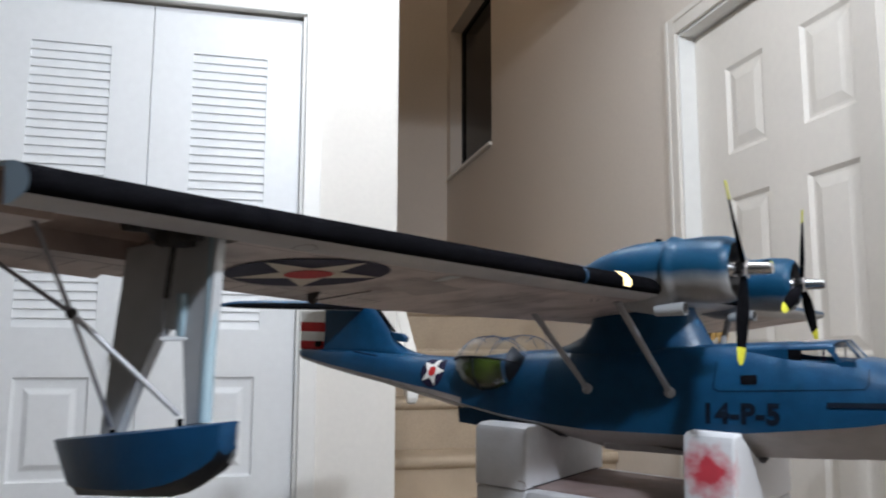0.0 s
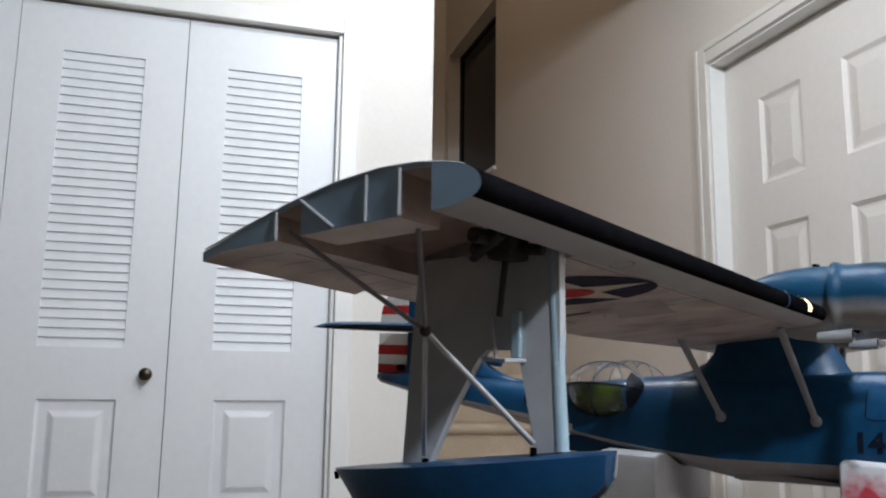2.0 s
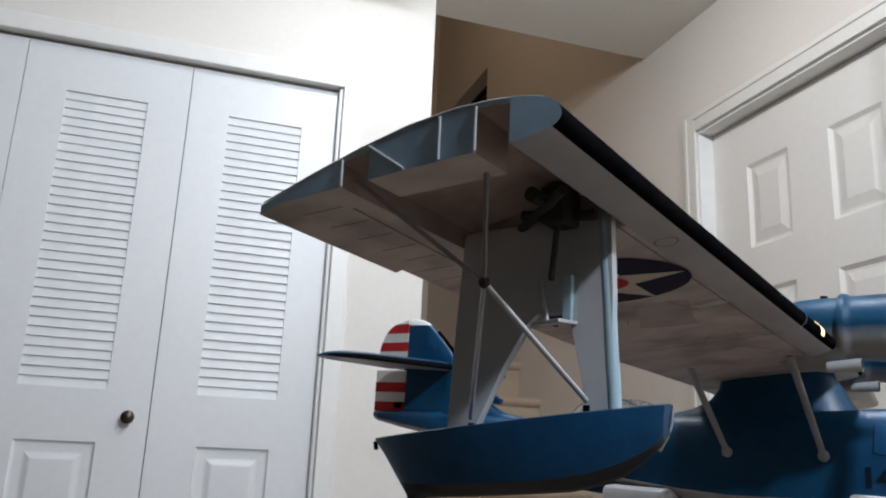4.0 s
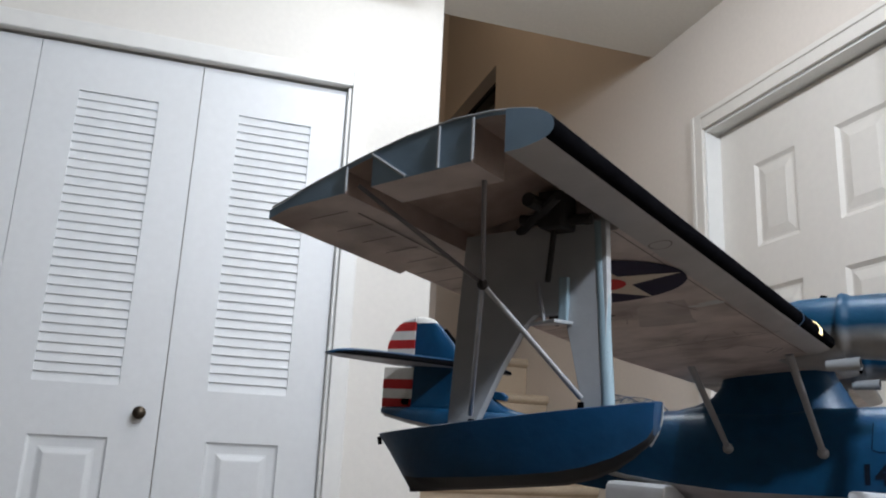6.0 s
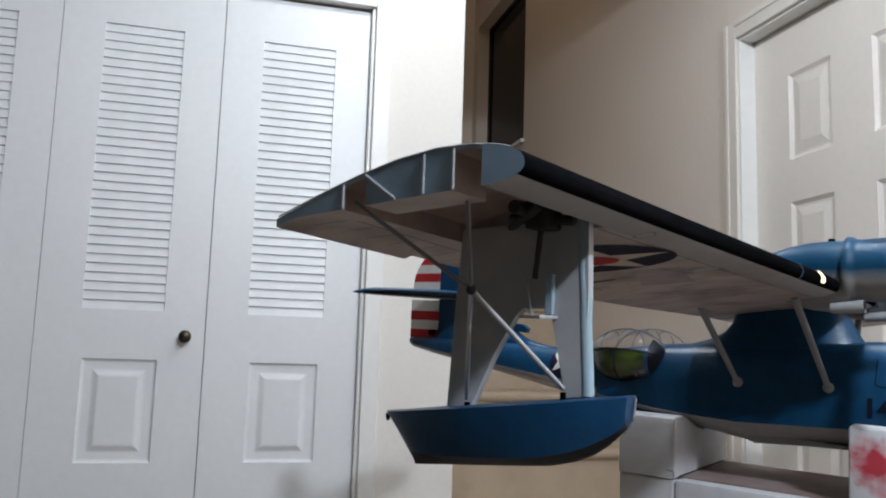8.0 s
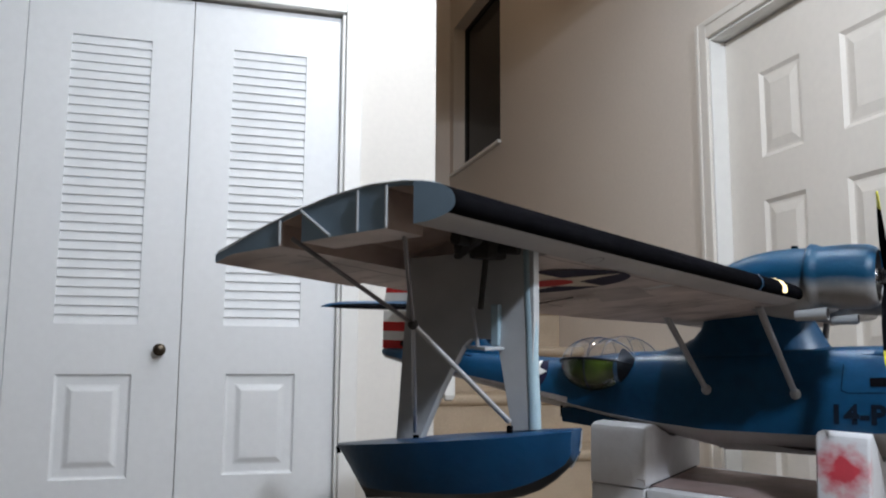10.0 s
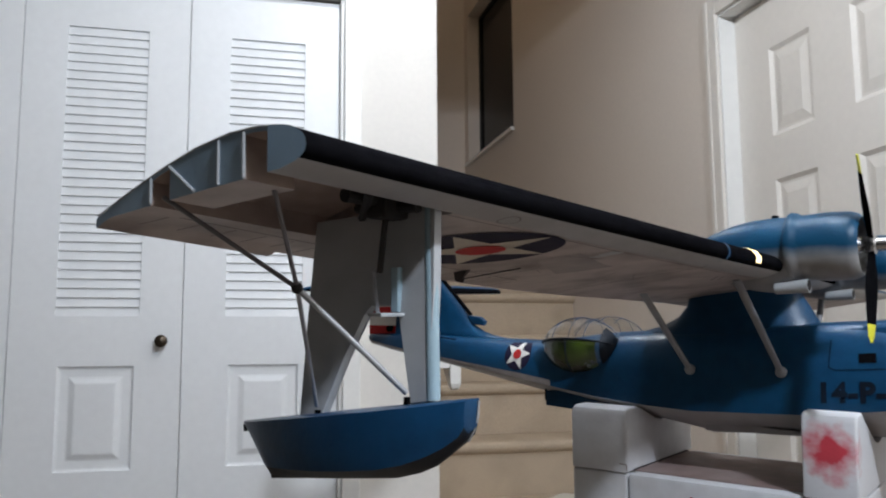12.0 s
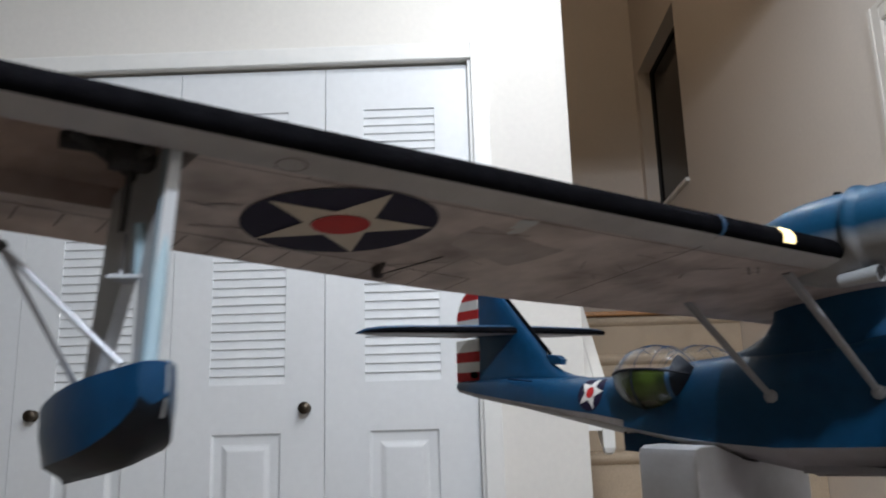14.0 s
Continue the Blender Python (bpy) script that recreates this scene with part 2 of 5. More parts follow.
def prism(bm, outline, axis, lo, hi, bevel=0.0, mat=0):
    """A closed outline of (a, b) pairs drawn in the plane across the axis, and thickened from lo to hi."""
    def at(a, b, c):
        return {"x": (c, a, b), "y": (a, c, b), "z": (a, b, c)}[axis]
    lower = [bm.verts.new(at(a, b, lo)) for a, b in outline]
    upper = [bm.verts.new(at(a, b, hi)) for a, b in outline]
    n = len(outline)
    fs = [bm.faces.new(lower), bm.faces.new(upper)]
    fs += [bm.faces.new((lower[i], lower[(i + 1) % n], upper[(i + 1) % n], upper[i])) for i in range(n)]
    for f in fs:
        f.material_index = mat
    if bevel:
        es = list(fs[0].edges) + list(fs[1].edges)
        bmesh.ops.bevel(bm, geom=es, offset=bevel, segments=2, affect="EDGES", profile=0.6)
    return fs


def rod(bm, a, b, r, r2=None, sides=10, mat=0, flat=1.0):
    """A round bar from a to b."""
    a, b = Vector(a), Vector(b)
    turn = (b - a).to_track_quat("Z", "Y").to_matrix()
    rings = []
    for p, q in ((a, r), (b, r2 or r)):
        rings.append([bm.verts.new(p + turn @ Vector((q * math.cos(k * math.tau / sides), flat * q * math.sin(k * math.tau / sides), 0))) for k in range(sides)])
    fs = [bm.faces.new(rings[0]), bm.faces.new(rings[1])]
    fs += [bm.faces.new((rings[0][k], rings[0][(k + 1) % sides], rings[1][(k + 1) % sides], rings[1][k])) for k in range(sides)]
    for f in fs:
        f.material_index = mat


def lathe(bm, profile, place, sides=28, mat=0, cap=True):
    """Turns (along, radius) pairs about the local x axis, at the pose."""
    rings = []
    for along, r in profile:
        rings.append([bm.verts.new(place @ Vector((along, r * math.cos(k * math.tau / sides), r * math.sin(k * math.tau / sides)))) for k in range(sides)])
    for p, q in zip(rings, rings[1:]):
        for k in range(sides):
            bm.faces.new((p[k], p[(k + 1) % sides], q[(k + 1) % sides], q[k])).material_index = mat
    if cap:
        bm.faces.new(rings[0]).material_index = mat
        bm.faces.new(rings[-1]).material_index = mat


def blend(x, table):
    """Straight interpolation in rows that start with x."""
    if x <= table[0][0]:
        return table[0][1:]
    for p, q in zip(table, table[1:]):
        if x <= q[0]:
            f = (x - p[0]) / (q[0] - p[0])
            return tuple(u + f * (w - u) for u, w in zip(p[1:], q[1:]))
    return table[-1][1:]


def structure(name, bm, mat, label, category, smooth=None):
    return tagged(part(name, bm, mat, smooth=smooth), label, category, kind="structure")


# ---- the room ----
CLOSET, CORNER, RIGHT, FAR, CEILING, LIP = 2.47, 0.542, 1.481, 5.49, 2.485, 2.63
bm = bmesh.new()
box(bm, -4.6, 1.9, -5.2, 5.9, -0.12, 0.0)
structure("floor", bm, RUG, "tan carpeted floor of the room", "floor")
bm = bmesh.new()
prism(bm, [(-4.6, 0), (-1.65, 0), (-1.65, 2.05), (0.245, 2.05), (0.245, 0), (CORNER - 0.001, 0), (CORNER - 0.001, CEILING), (-4.6, CEILING)], "y", CLOSET, CLOSET + 0.12)
structure("wall_closet", bm, WALLW, "white painted wall around the closet opening", "wall")
bm = bmesh.new()
box(bm, CORNER - 0.12, CORNER, CLOSET + 0.12, FAR, 0.0, 4.45)
box(bm, CORNER - 0.12, CORNER, CLOSET + 0.02, CLOSET + 0.12, CEILING, 4.45)
structure("wall_stair_side", bm, WALL, "cream painted wall beside the stairs", "wall")
bm = bmesh.new()
box(bm, RIGHT, RIGHT + 0.14, -5.2, 1.41, 0.0, 4.45)
box(bm, RIGHT, RIGHT + 0.14, 1.41, 2.309, 2.045, 4.45)
box(bm, RIGHT, RIGHT + 0.14, 2.309, 4.42, 0.0, 4.45)
box(bm, RIGHT, RIGHT + 0.14, 4.42, 5.40, 0.0, 2.2)
box(bm, RIGHT, RIGHT + 0.14, 4.42, 5.40, 3.3, 4.45)
box(bm, RIGHT, RIGHT + 0.14, 5.40, 5.9, 0.0, 4.45)
structure("wall_right", bm, WALL, "cream painted wall with a door and stair window", "wall")
bm = bmesh.new()
box(bm, CORNER - 0.12, RIGHT, FAR, FAR + 0.12, 0.0, 4.45)
structure("wall_far", bm, WALL, "cream painted end wall of the stairwell", "wall")
# left and back walls: unseen, added far off and dark to limit bounced light
bm = bmesh.new()
box(bm, -4.72, -4.6, -5.2, 2.59, 0.0, CEILING)
structure("wall_left", bm, TAUPE, "unseen wall added to close the room, dark to limit bounce", "wall")
bm = bmesh.new()
box(bm, -4.72, 1.6, -5.32, -5.2, 0.0, CEILING)
structure("wall_back", bm, TAUPE, "unseen wall added to close the room, dark to limit bounce", "wall")
bm = bmesh.new()
box(bm, -4.72, RIGHT, -5.32, CLOSET, CEILING, CEILING + 0.2)
box(bm, CORNER, RIGHT, CLOSET, LIP, CEILING, CEILING + 0.2)
structure("ceiling", bm, CEIL, "white textured room ceiling ending at the stairwell", "ceiling")
bm = bmesh.new()
box(bm, CORNER - 0.12, RIGHT + 0.14, LIP - 0.2, FAR + 0.12, 4.45, 4.57)
box(bm, CORNER, RIGHT, LIP - 0.14, LIP, CEILING + 0.2, 4.45)
structure("ceiling_stairwell", bm, CEIL, "white ceiling high over the stairs", "ceiling")
bm = bmesh.new()
box(bm, -1.8, 0.42, 3.05, 3.1, 0.0, CEILING)
box(bm, -1.85, -1.8, CLOSET + 0.12, 3.1, 0.0, CEILING)
structure("wall_closet_back", bm, WALL, "dim back wall inside the closet", "wall")

# casing round the closet opening
bm = bmesh.new()
box(bm, 0.238, 0.292, CLOSET - 0.016, CLOSET - 0.001, 0.0, 2.1, 0.004)
box(bm, 0.2275, 0.2445, CLOSET + 0.002, CLOSET + 0.026, 0.0, 2.046, 0.003)
box(bm, -1.7, -1.645, CLOSET - 0.016, CLOSET - 0.001, 0.0, 2.1, 0.004)
box(bm, -1.645, 0.238, CLOSET - 0.016, CLOSET - 0.001, 2.045, 2.1, 0.004)
structure("trim_closet", bm, TRIM, "white moulded casing around the closet opening", "trim")


# ---- closet bifold doors ----
def bifold_leaf(x0, knob_at):
    """A leaf 0.466 m wide: moulded slab with a louvred field above and a raised panel below."""
    ob = thing("bifold_door", pose(x0, CLOSET + 0.03, 0.0), "white bifold closet door leaf with louvres over a raised panel", "door", "bifold leaves of the closet")
    w, y1 = 0.4685, 0.032
    la, lb = 0.121, 0.349
    pa, pb = 0.132, 0.339
    bm = bmesh.new()
    box(bm, 0, la, 0, y1, 0.012, 2.041)
    box(bm, lb, w, 0, y1, 0.012, 2.041)
    box(bm, la, lb, 0, y1, 1.897, 2.041)
    box(bm, la, lb, 0, y1, 0.884, 1.028)
    box(bm, la, lb, 0, y1, 0.012, 0.588)
    box(bm, la, pa, 0, y1, 0.588, 0.884)
    box(bm, pb, lb, 0, y1, 0.588, 0.884)
    bmesh.ops.remove_doubles(bm, verts=bm.verts, dist=1e-5)
    part("slab", bm, DOORP, ob)
    bm = bmesh.new()
    box(bm, la, lb, y1 - 0.006, y1 - 0.002, 1.028, 1.897)
    part("louvre_backing", bm, DOORP, ob)
    bm = bmesh.new()
    rings = []
    for inset, y in ((0.0, 0.0), (0.002, 0.004), (0.005, 0.0075), (0.009, 0.0088), (0.03, 0.009), (0.035, 0.0078), (0.046, 0.0024), (0.049, 0.0013), (0.053, 0.001)):
        rings.append([bm.verts.new((x, y, z)) for x, z in ((pa + inset, 0.588 + inset), (pb - inset, 0.588 + inset), (pb - inset, 0.884 - inset), (pa + inset, 0.884 - inset))])
    for p, q in zip(rings, rings[1:]):
        for k in range(4):
            bm.faces.new((p[k], p[(k + 1) % 4], q[(k + 1) % 4], q[k]))
    bm.faces.new(rings[-1])
    part("raised_panel", bm, DOORP, ob)
    slat = None
    count, pitch = 32, (1.897 - 1.028) / 32
    for k in range(count):
        z = 1.028 + k * pitch
        if slat is None:
            bm = bmesh.new()
            prism(bm, [(0.0008, 0.0), (0.010, -0.001), (0.018, pitch + 0.003), (0.0085, pitch - 0.0002)], "x", la, lb)
            slat = mesh_of("slat", bm, DOORP)
        s = new("slat", slat)
        s.parent, s.location = ob, (0, 0, z)
    if knob_at:
        bm = bmesh.new()
        lathe(bm, [(0.0, 0.016), (0.003, 0.017), (0.006, 0.009), (0.014, 0.008), (0.02, 0.014), (0.026, 0.0185), (0.033, 0.0175), (0.037, 0.011), (0.038, 0.001)],
              pose(knob_at, 0.0, 0.955, 0, 0, -90), 24)
        part("knob", bm, BRASS, ob, "dark aged brass knob", 40)
    return ob


for x0, k in ((-0.2325, 0), (-0.7035, 0.4135), (-1.174, 0.066), (-1.644, 0)):
    bifold_leaf(x0, k)


# ---- six-panel door in the right wall ----
def panel_door():
    ob = thing("door_1", pose(RIGHT + 0.06, 0, 0), "closed white six-panel door in a moulded frame", "door", kind="structure")
    a, b = 1.422, 2.297
    fields = [(1.574, 1.771), (1.936, 2.128)]
    rows = [(0.24, 0.8), (0.95, 1.441), (1.58, 1.863)]
    bm = bmesh.new()
    edges = [a, fields[0][0], fields[0][1], fields[1][0], fields[1][1], b]
    box(bm, 0, 0.035, edges[0], edges[1], 0.01, 2.03)
    box(bm, 0, 0.035, edges[2], edges[3], 0.01, 2.03)
    box(bm, 0, 0.035, edges[4], edges[5], 0.01, 2.03)
    zs = [0.01] + [z for r in rows for z in r] + [2.03]
    for y0, y1 in fields:
        for z0, z1 in zip(zs[::2], zs[1::2]):
            box(bm, 0, 0.035, y0, y1, z0, z1)
    bmesh.ops.remove_doubles(bm, verts=bm.verts, dist=1e-5)
    part("slab", bm, DOORW, ob)
    for y0, y1 in fields:
        for z0, z1 in rows:
            bm = bmesh.new()
            rings = []
            for inset, x in ((0.0, 0.0), (0.012, 0.009), (0.02, 0.009), (0.05, 0.002)):
                rings.append([bm.verts.new((x, y, z)) for y, z in ((y0 + inset, z0 + inset), (y1 - inset, z0 + inset), (y1 - inset, z1 - inset), (y0 + inset, z1 - inset))])
            for p, q in zip(rings, rings[1:]):
                for k in range(4):
                    bm.faces.new((p[k], p[(k + 1) % 4], q[(k + 1) % 4], q[k]))
            bm.faces.new(rings[-1])
            part("door_panel", bm, DOORW, ob)
    bm = bmesh.new()
    box(bm, -0.06, 0.05, 2.298, 2.309, 0.0, 2.045)
    box(bm, -0.06, 0.05, 1.41, 1.421, 0.0, 2.045)
    box(bm, -0.06, 0.05, 1.421, 2.298, 2.034, 2.045)
    part("jamb", bm, TRIM, ob)
    for name, y0, y1, z0, z1 in (("casing_far", 2.302, 2.367, 0, 2.106), ("casing_near", 1.353, 1.418, 0, 2.106), ("casing_head", 1.418, 2.302, 2.042, 2.106)):
        bm = bmesh.new()
        box(bm, -0.074, -0.0605, y0, y1, z0, z1, 0.004)
        if name == "casing_head":
            box(bm, -0.078, -0.0735, y0, y1, z1 - 0.022, z1 - 0.002, 0.003)
        else:
            outer = y1 - 0.022 if name == "casing_far" else y0 + 0.002
            box(bm, -0.078, -0.0735, outer, outer + 0.02, z0, z1 - 0.002, 0.003)
        part("casing", bm, DOORW, ob, "cream moulded casing")
    bm = bmesh.new()
    lathe(bm, [(0.0, 0.03), (0.004, 0.031), (0.008, 0.026), (0.012, 0.012), (0.03, 0.011), (0.036, 0.02), (0.046, 0.027), (0.057, 0.026), (0.064, 0.018), (0.066, 0.001)], pose(-0.0005, 2.203, 1.02, 0, 0, 180), 28)
    part("knob", bm, GOLD, ob, "polished brass knob", 40)


panel_door()

# ---- stairs, landing, rail and window ----
stairs = thing("staircase", pose(0, 0, 0), "carpeted staircase rising to a landing", "stairs", kind="structure")
RISE, RUN, TOP_Y = 0.1968, 0.245, 3.815
for k in range(1, 8):
    y = TOP_Y - RUN * (7 - k)
    bm = bmesh.new()
    z = RISE * k
    y0 = max(y, 2.375)
    back = y + RUN + 0.02 if k < 7 else FAR
    prism(bm, [(y0 + 0.025, max(0, z - RISE - 0.02)), (y0 + 0.025, z - 0.045), (y0 + 0.006, z - 0.035), (y0, z - 0.02), (y0 + 0.004, z - 0.006), (y0 + 0.016, z), (back, z), (back, max(0, z - RISE - 0.02))], "x", CORNER + 0.002, RIGHT - 0.002)
    part("step", bm, CARPET, stairs, smooth=50)
bm = bmesh.new()
box(bm, CORNER + 0.002, RIGHT - 0.15, TOP_Y - 0.02, TOP_Y + 0.03, RISE * 7 + 0.001, RISE * 7 + 0.022, 0.006)
part("landing_nosing", bm, OAK, stairs, "orange oak strip along the landing edge")

bm = bmesh.new()
box(bm, RIGHT - 0.165, RIGHT - 0.148, TOP_Y - 0.018, TOP_Y + 0.4, RISE * 7 + 0.001, RISE * 7 + 0.08, 0.003)
part("landing_skirting", bm, TRIM, stairs, "white skirting end on the landing")
handrail = thing("handrail", pose(0.604, 2.5, 0.795), "white painted handrail board on the stair wall", "handrail")
bm = bmesh.new()
slope = RISE / RUN
prism(bm, [(0.0, 0.02), (0.006, 0.006), (0.02, 0.0), (0.034, 0.006), (0.04, 0.03), (1.6, 0.03 + 1.56 * slope), (1.6, 0.16 + 1.56 * slope), (0.0, 0.15)], "x", -0.018, 0.018, 0.004)
for v in bm.verts:
    if v.co.z < 0.02:
        v.co.x *= 0.45 + 0.55 * math.sqrt(max(0, v.co.z) / 0.02)
part("rail", bm, TRIM, handrail)
bm = bmesh.new()
prism(bm, [(0.01, 0.07), (1.6, 0.07 + 1.59 * slope), (1.6, 0.15 + 1.59 * slope), (0.01, 0.15)], "x", -0.061, -0.018)
part("backing_board", bm, TRIM, handrail)

window = thing("window_1", pose(RIGHT, 0, 0), "dark night-time stair window in a painted reveal", "window", kind="structure")
bm = bmesh.new()
box(bm, 0.1, 0.106, 4.435, 5.385, 2.215, 3.285)
part("pane", bm, PANE, window)
bm = bmesh.new()
box(bm, 0.085, 0.12, 4.421, 4.435, 2.2, 3.3)
box(bm, 0.085, 0.12, 5.385, 5.399, 2.2, 3.3)
box(bm, 0.085, 0.12, 4.435, 5.385, 2.201, 2.215)
box(bm, 0.085, 0.12, 4.435, 5.385, 3.285, 3.299)
part("window_frame", bm, DARK, window)
bm = bmesh.new()
box(bm, -0.025, -0.001, 4.40, 5.42, 2.198, 2.22, 0.004)
box(bm, -0.004, 0.085, 4.422, 5.398, 2.2005, 2.22)
part("window_sill", bm, TRIM, window, "white window sill")

hall_lamp = thing("hall_lamp", pose(HALL[0], HALL[1], 0), "round white ceiling lamp over the stairs", "lamp")
bm = bmesh.new()
lathe(bm, [(0, 0.09), (0.012, 0.09), (0.02, 0.07), (0.045, 0.03)], pose(0, 0, 4.45, 0, 90, 0), 32)
part("canopy", bm, TRIM, hall_lamp, smooth=40)
lamp = thing("ceiling_lamp", pose(LAMP[0], LAMP[1], 0), "round white ceiling lamp", "lamp", "ceiling lamps of the room")
bm = bmesh.new()
lathe(bm, [(0, 0.09), (0.012, 0.09), (0.02, 0.07), (0.045, 0.03)], pose(0, 0, CEILING, 0, 90, 0), 32)
part("canopy", bm, TRIM, lamp, smooth=40)
bm = bmesh.new()
lathe(bm, [(0.045, 0.018), (0.07, 0.018)], pose(0, 0, CEILING, 0, 90, 0), 20)
part("socket", bm, TRIM, lamp, smooth=40)
# unseen dish, added over the bulb to block its light from the ceiling
bm = bmesh.new()
lathe(bm, [(0.071, 0.01), (0.085, 0.05), (0.112, 0.118), (0.114, 0.122), (0.117, 0.12), (0.1, 0.055), (0.095, 0.02)], pose(0, 0, CEILING, 0, 90, 0), 36, cap=False)
part("shade", bm, TRIM, lamp, "unseen white dish added to keep light off the ceiling", 40)
copy_thing(lamp, pose(NEAR[0], NEAR[1], 0))
copy_thing(lamp, pose(CORNER_LAMP[0], CORNER_LAMP[1], 0))

sheet = thing("paper_sheet", pose(1.1, 2.72, RISE * 2, 0, 0, 12), "crumpled white paper lying on a carpeted stair", "paper")
bm = bmesh.new()
grid = [[bm.verts.new((-0.09 + 0.18 * i / 10, -0.06 + 0.12 * j / 6, 0.004 + 0.012 * (0.5 + 0.5 * math.sin(i * 0.9 + j * 0.7)) * (0.4 + 0.6 * j / 6))) for i in range(11)] for j in range(7)]
for p, q in zip(grid, grid[1:]):
    for k in range(10):
        bm.faces.new((p[k], p[k + 1], q[k + 1], q[k]))
part("sheet", bm, PAPER, sheet, smooth=60)
strap = thing("dark_strap", pose(1.21, 2.70, RISE * 2, 0, 0, 5), "short dark strap lying on a carpeted stair", "strap")
bm = bmesh.new()
for k in range(6):
    rod(bm, (-0.05 + 0.017 * k, 0.004 * math.sin(k), 0.006), (-0.033 + 0.017 * k, 0.004 * math.sin(k + 1), 0.006), 0.006, sides=8)
part("band", bm, BLACK, strap, smooth=60)

# ---- the model flying boat; x forward, y to its left, z up ----
HEADING = -52.17
PLACE = pose(0.8126, 0.7297, -0.0428, 2.309, 1.964, HEADING) @ Matrix.Scale(0.9574, 4)
plane = thing("model_flying_boat", PLACE, "blue and grey model flying boat with stars and striped rudder", "model plane")

# rows: x, top, chine height, keel height, half width
HULL = [
    (-1.076, 1.007, 1.000, 0.997, 0.004), (-1.06, 1.009, 0.994, 0.991, 0.012), (-1.0, 1.011, 0.984, 0.980, 0.022), (-0.91, 1.012, 0.972, 0.963, 0.034),
    (-0.747, 1.006, 0.953, 0.934, 0.053), (-0.69, 1.005, 0.947, 0.924, 0.059), (-0.62, 1.010, 0.936, 0.914, 0.066), (-0.55, 1.020, 0.927, 0.902, 0.072), (-0.47, 1.026, 0.920, 0.893, 0.076),
    (-0.4, 1.030, 0.917, 0.882, 0.078), (-0.395, 1.030, 0.917, 0.879, 0.078), (-0.24, 1.036, 0.923, 0.888, 0.079),
    (-0.18, 1.0375, 0.931, 0.892, 0.0775), (-0.132, 1.0395, 0.9375, 0.8955, 0.0765), (-0.1, 1.0375, 0.942, 0.898, 0.0755), (-0.075, 1.0325, 0.9455, 0.9, 0.0735), (-0.0575, 1.0265, 0.9481, 0.9021, 0.0709), (-0.0555, 1.0258, 0.9483, 0.9022, 0.0708), (-0.04, 1.024, 0.951, 0.903, 0.069), (0.01, 1.018, 0.962, 0.912, 0.06), (0.06, 1.012, 0.973, 0.93, 0.043), (0.09, 1.004, 0.98, 0.95, 0.025), (0.105, 0.995, 0.985, 0.97, 0.004),
]
# crown that the fuller shoulders beside the cockpit would rise to: x, height
SHOULDER = [(-0.33, 0.9), (-0.325, 1.03), (-0.275, 1.043), (-0.225, 1.0515), (-0.18, 1.0498), (-0.127, 1.0392), (-0.095, 1.0379), (-0.055, 1.036), (-0.03, 1.024), (-0.025, 0.9)]
ROUND = [0.0, 0.055] + [math.pi * k / 24 for k in range(1, 24)] + [math.pi - 0.055, math.pi]
SIDE = len(ROUND) - 1


def hull_ring(x):
    """The upper body as half of a rounded box from chine to chine, then the vee bottom."""
    top, chine, keel, w = blend(x, HULL)
    crown = max(top, blend(x, SHOULDER)[0])
    ring = []
    for a in ROUND:
        c, s = math.cos(a), math.sin(a)
        ring.append((w * math.copysign(abs(c) ** 0.62, c), min(top, chine + (crown - chine) * abs(s) ** 0.72)))
    under = [(-w * 0.96, chine - 0.003), (-w * 0.45, chine * 0.45 + keel * 0.55), (0, keel), (w * 0.45, chine * 0.45 + keel * 0.55), (w * 0.96, chine - 0.003)]
    return ring + under


def side_at(x, z):
    """How far the starboard side of the hull stands out at that height."""
    top, chine, keel, w = blend(x, HULL)
    top = max(top, blend(x, SHOULDER)[0])
    f = min(1, max(0, (z - chine) / (top - chine)))
    s = f ** (1 / 0.72)
    return w * math.sqrt(max(0, 1 - s * s)) ** 0.62


bm = bmesh.new()
xs = sorted({round(-1.076 + 0.0179 * k, 4) for k in range(67)} | {r[0] for r in HULL})
xs = [x for x in xs if x <= 0.105]
# the top is cut away to a well between the cockpit walls
rings = [[bm.verts.new((x, y, min(z, 1.008) if -0.1808 < x < -0.0565 and abs(y) < 0.0535 else z)) for y, z in hull_ring(x)] for x in xs]
n = len(rings[0])
for p, q in zip(rings, rings[1:]):
    for k in range(n):
        f = bm.faces.new((p[k], q[k], q[(k + 1) % n], p[(k + 1) % n]))
        x = p[k].co.x
        # tail chine strip: brown paints in the dim floor light on the grey bottom
        f.material_index = 1 if k >= SIDE else (2 if k in (0, SIDE - 1) and x < -0.64 else 0)
bm.faces.new(rings[0])
bm.faces.new(rings[-1])
hull = part("hull", bm, [BLUE, GREY, SMUDGE_SHADOW], plane, "blue hull with a grey bottom", 35)

# hull step block, chine rails, hatch seams and port
bm = bmesh.new()
prism(bm, [(-0.652, 0.903), (-0.652, 0.926), (-0.56, 0.932), (-0.5, 0.91), (-0.5, 0.893)], "y", -0.04, 0.04, 0.002)
part("hull_step", bm, BLUE, hull)
bm = bmesh.new()
rod(bm, (-0.657, -0.03, 0.928), (-0.657, -0.03, 0.91), 0.0022)
part("water_rudder_pin", bm, BLACK, hull)
bm = bmesh.new()
prism(bm, [(-0.395, 0.885), (-0.24, 0.889), (-0.24, 0.892), (-0.395, 0.9)], "y", -0.03, 0.03, 0.001)
part("keel_step", bm, GREY, hull)


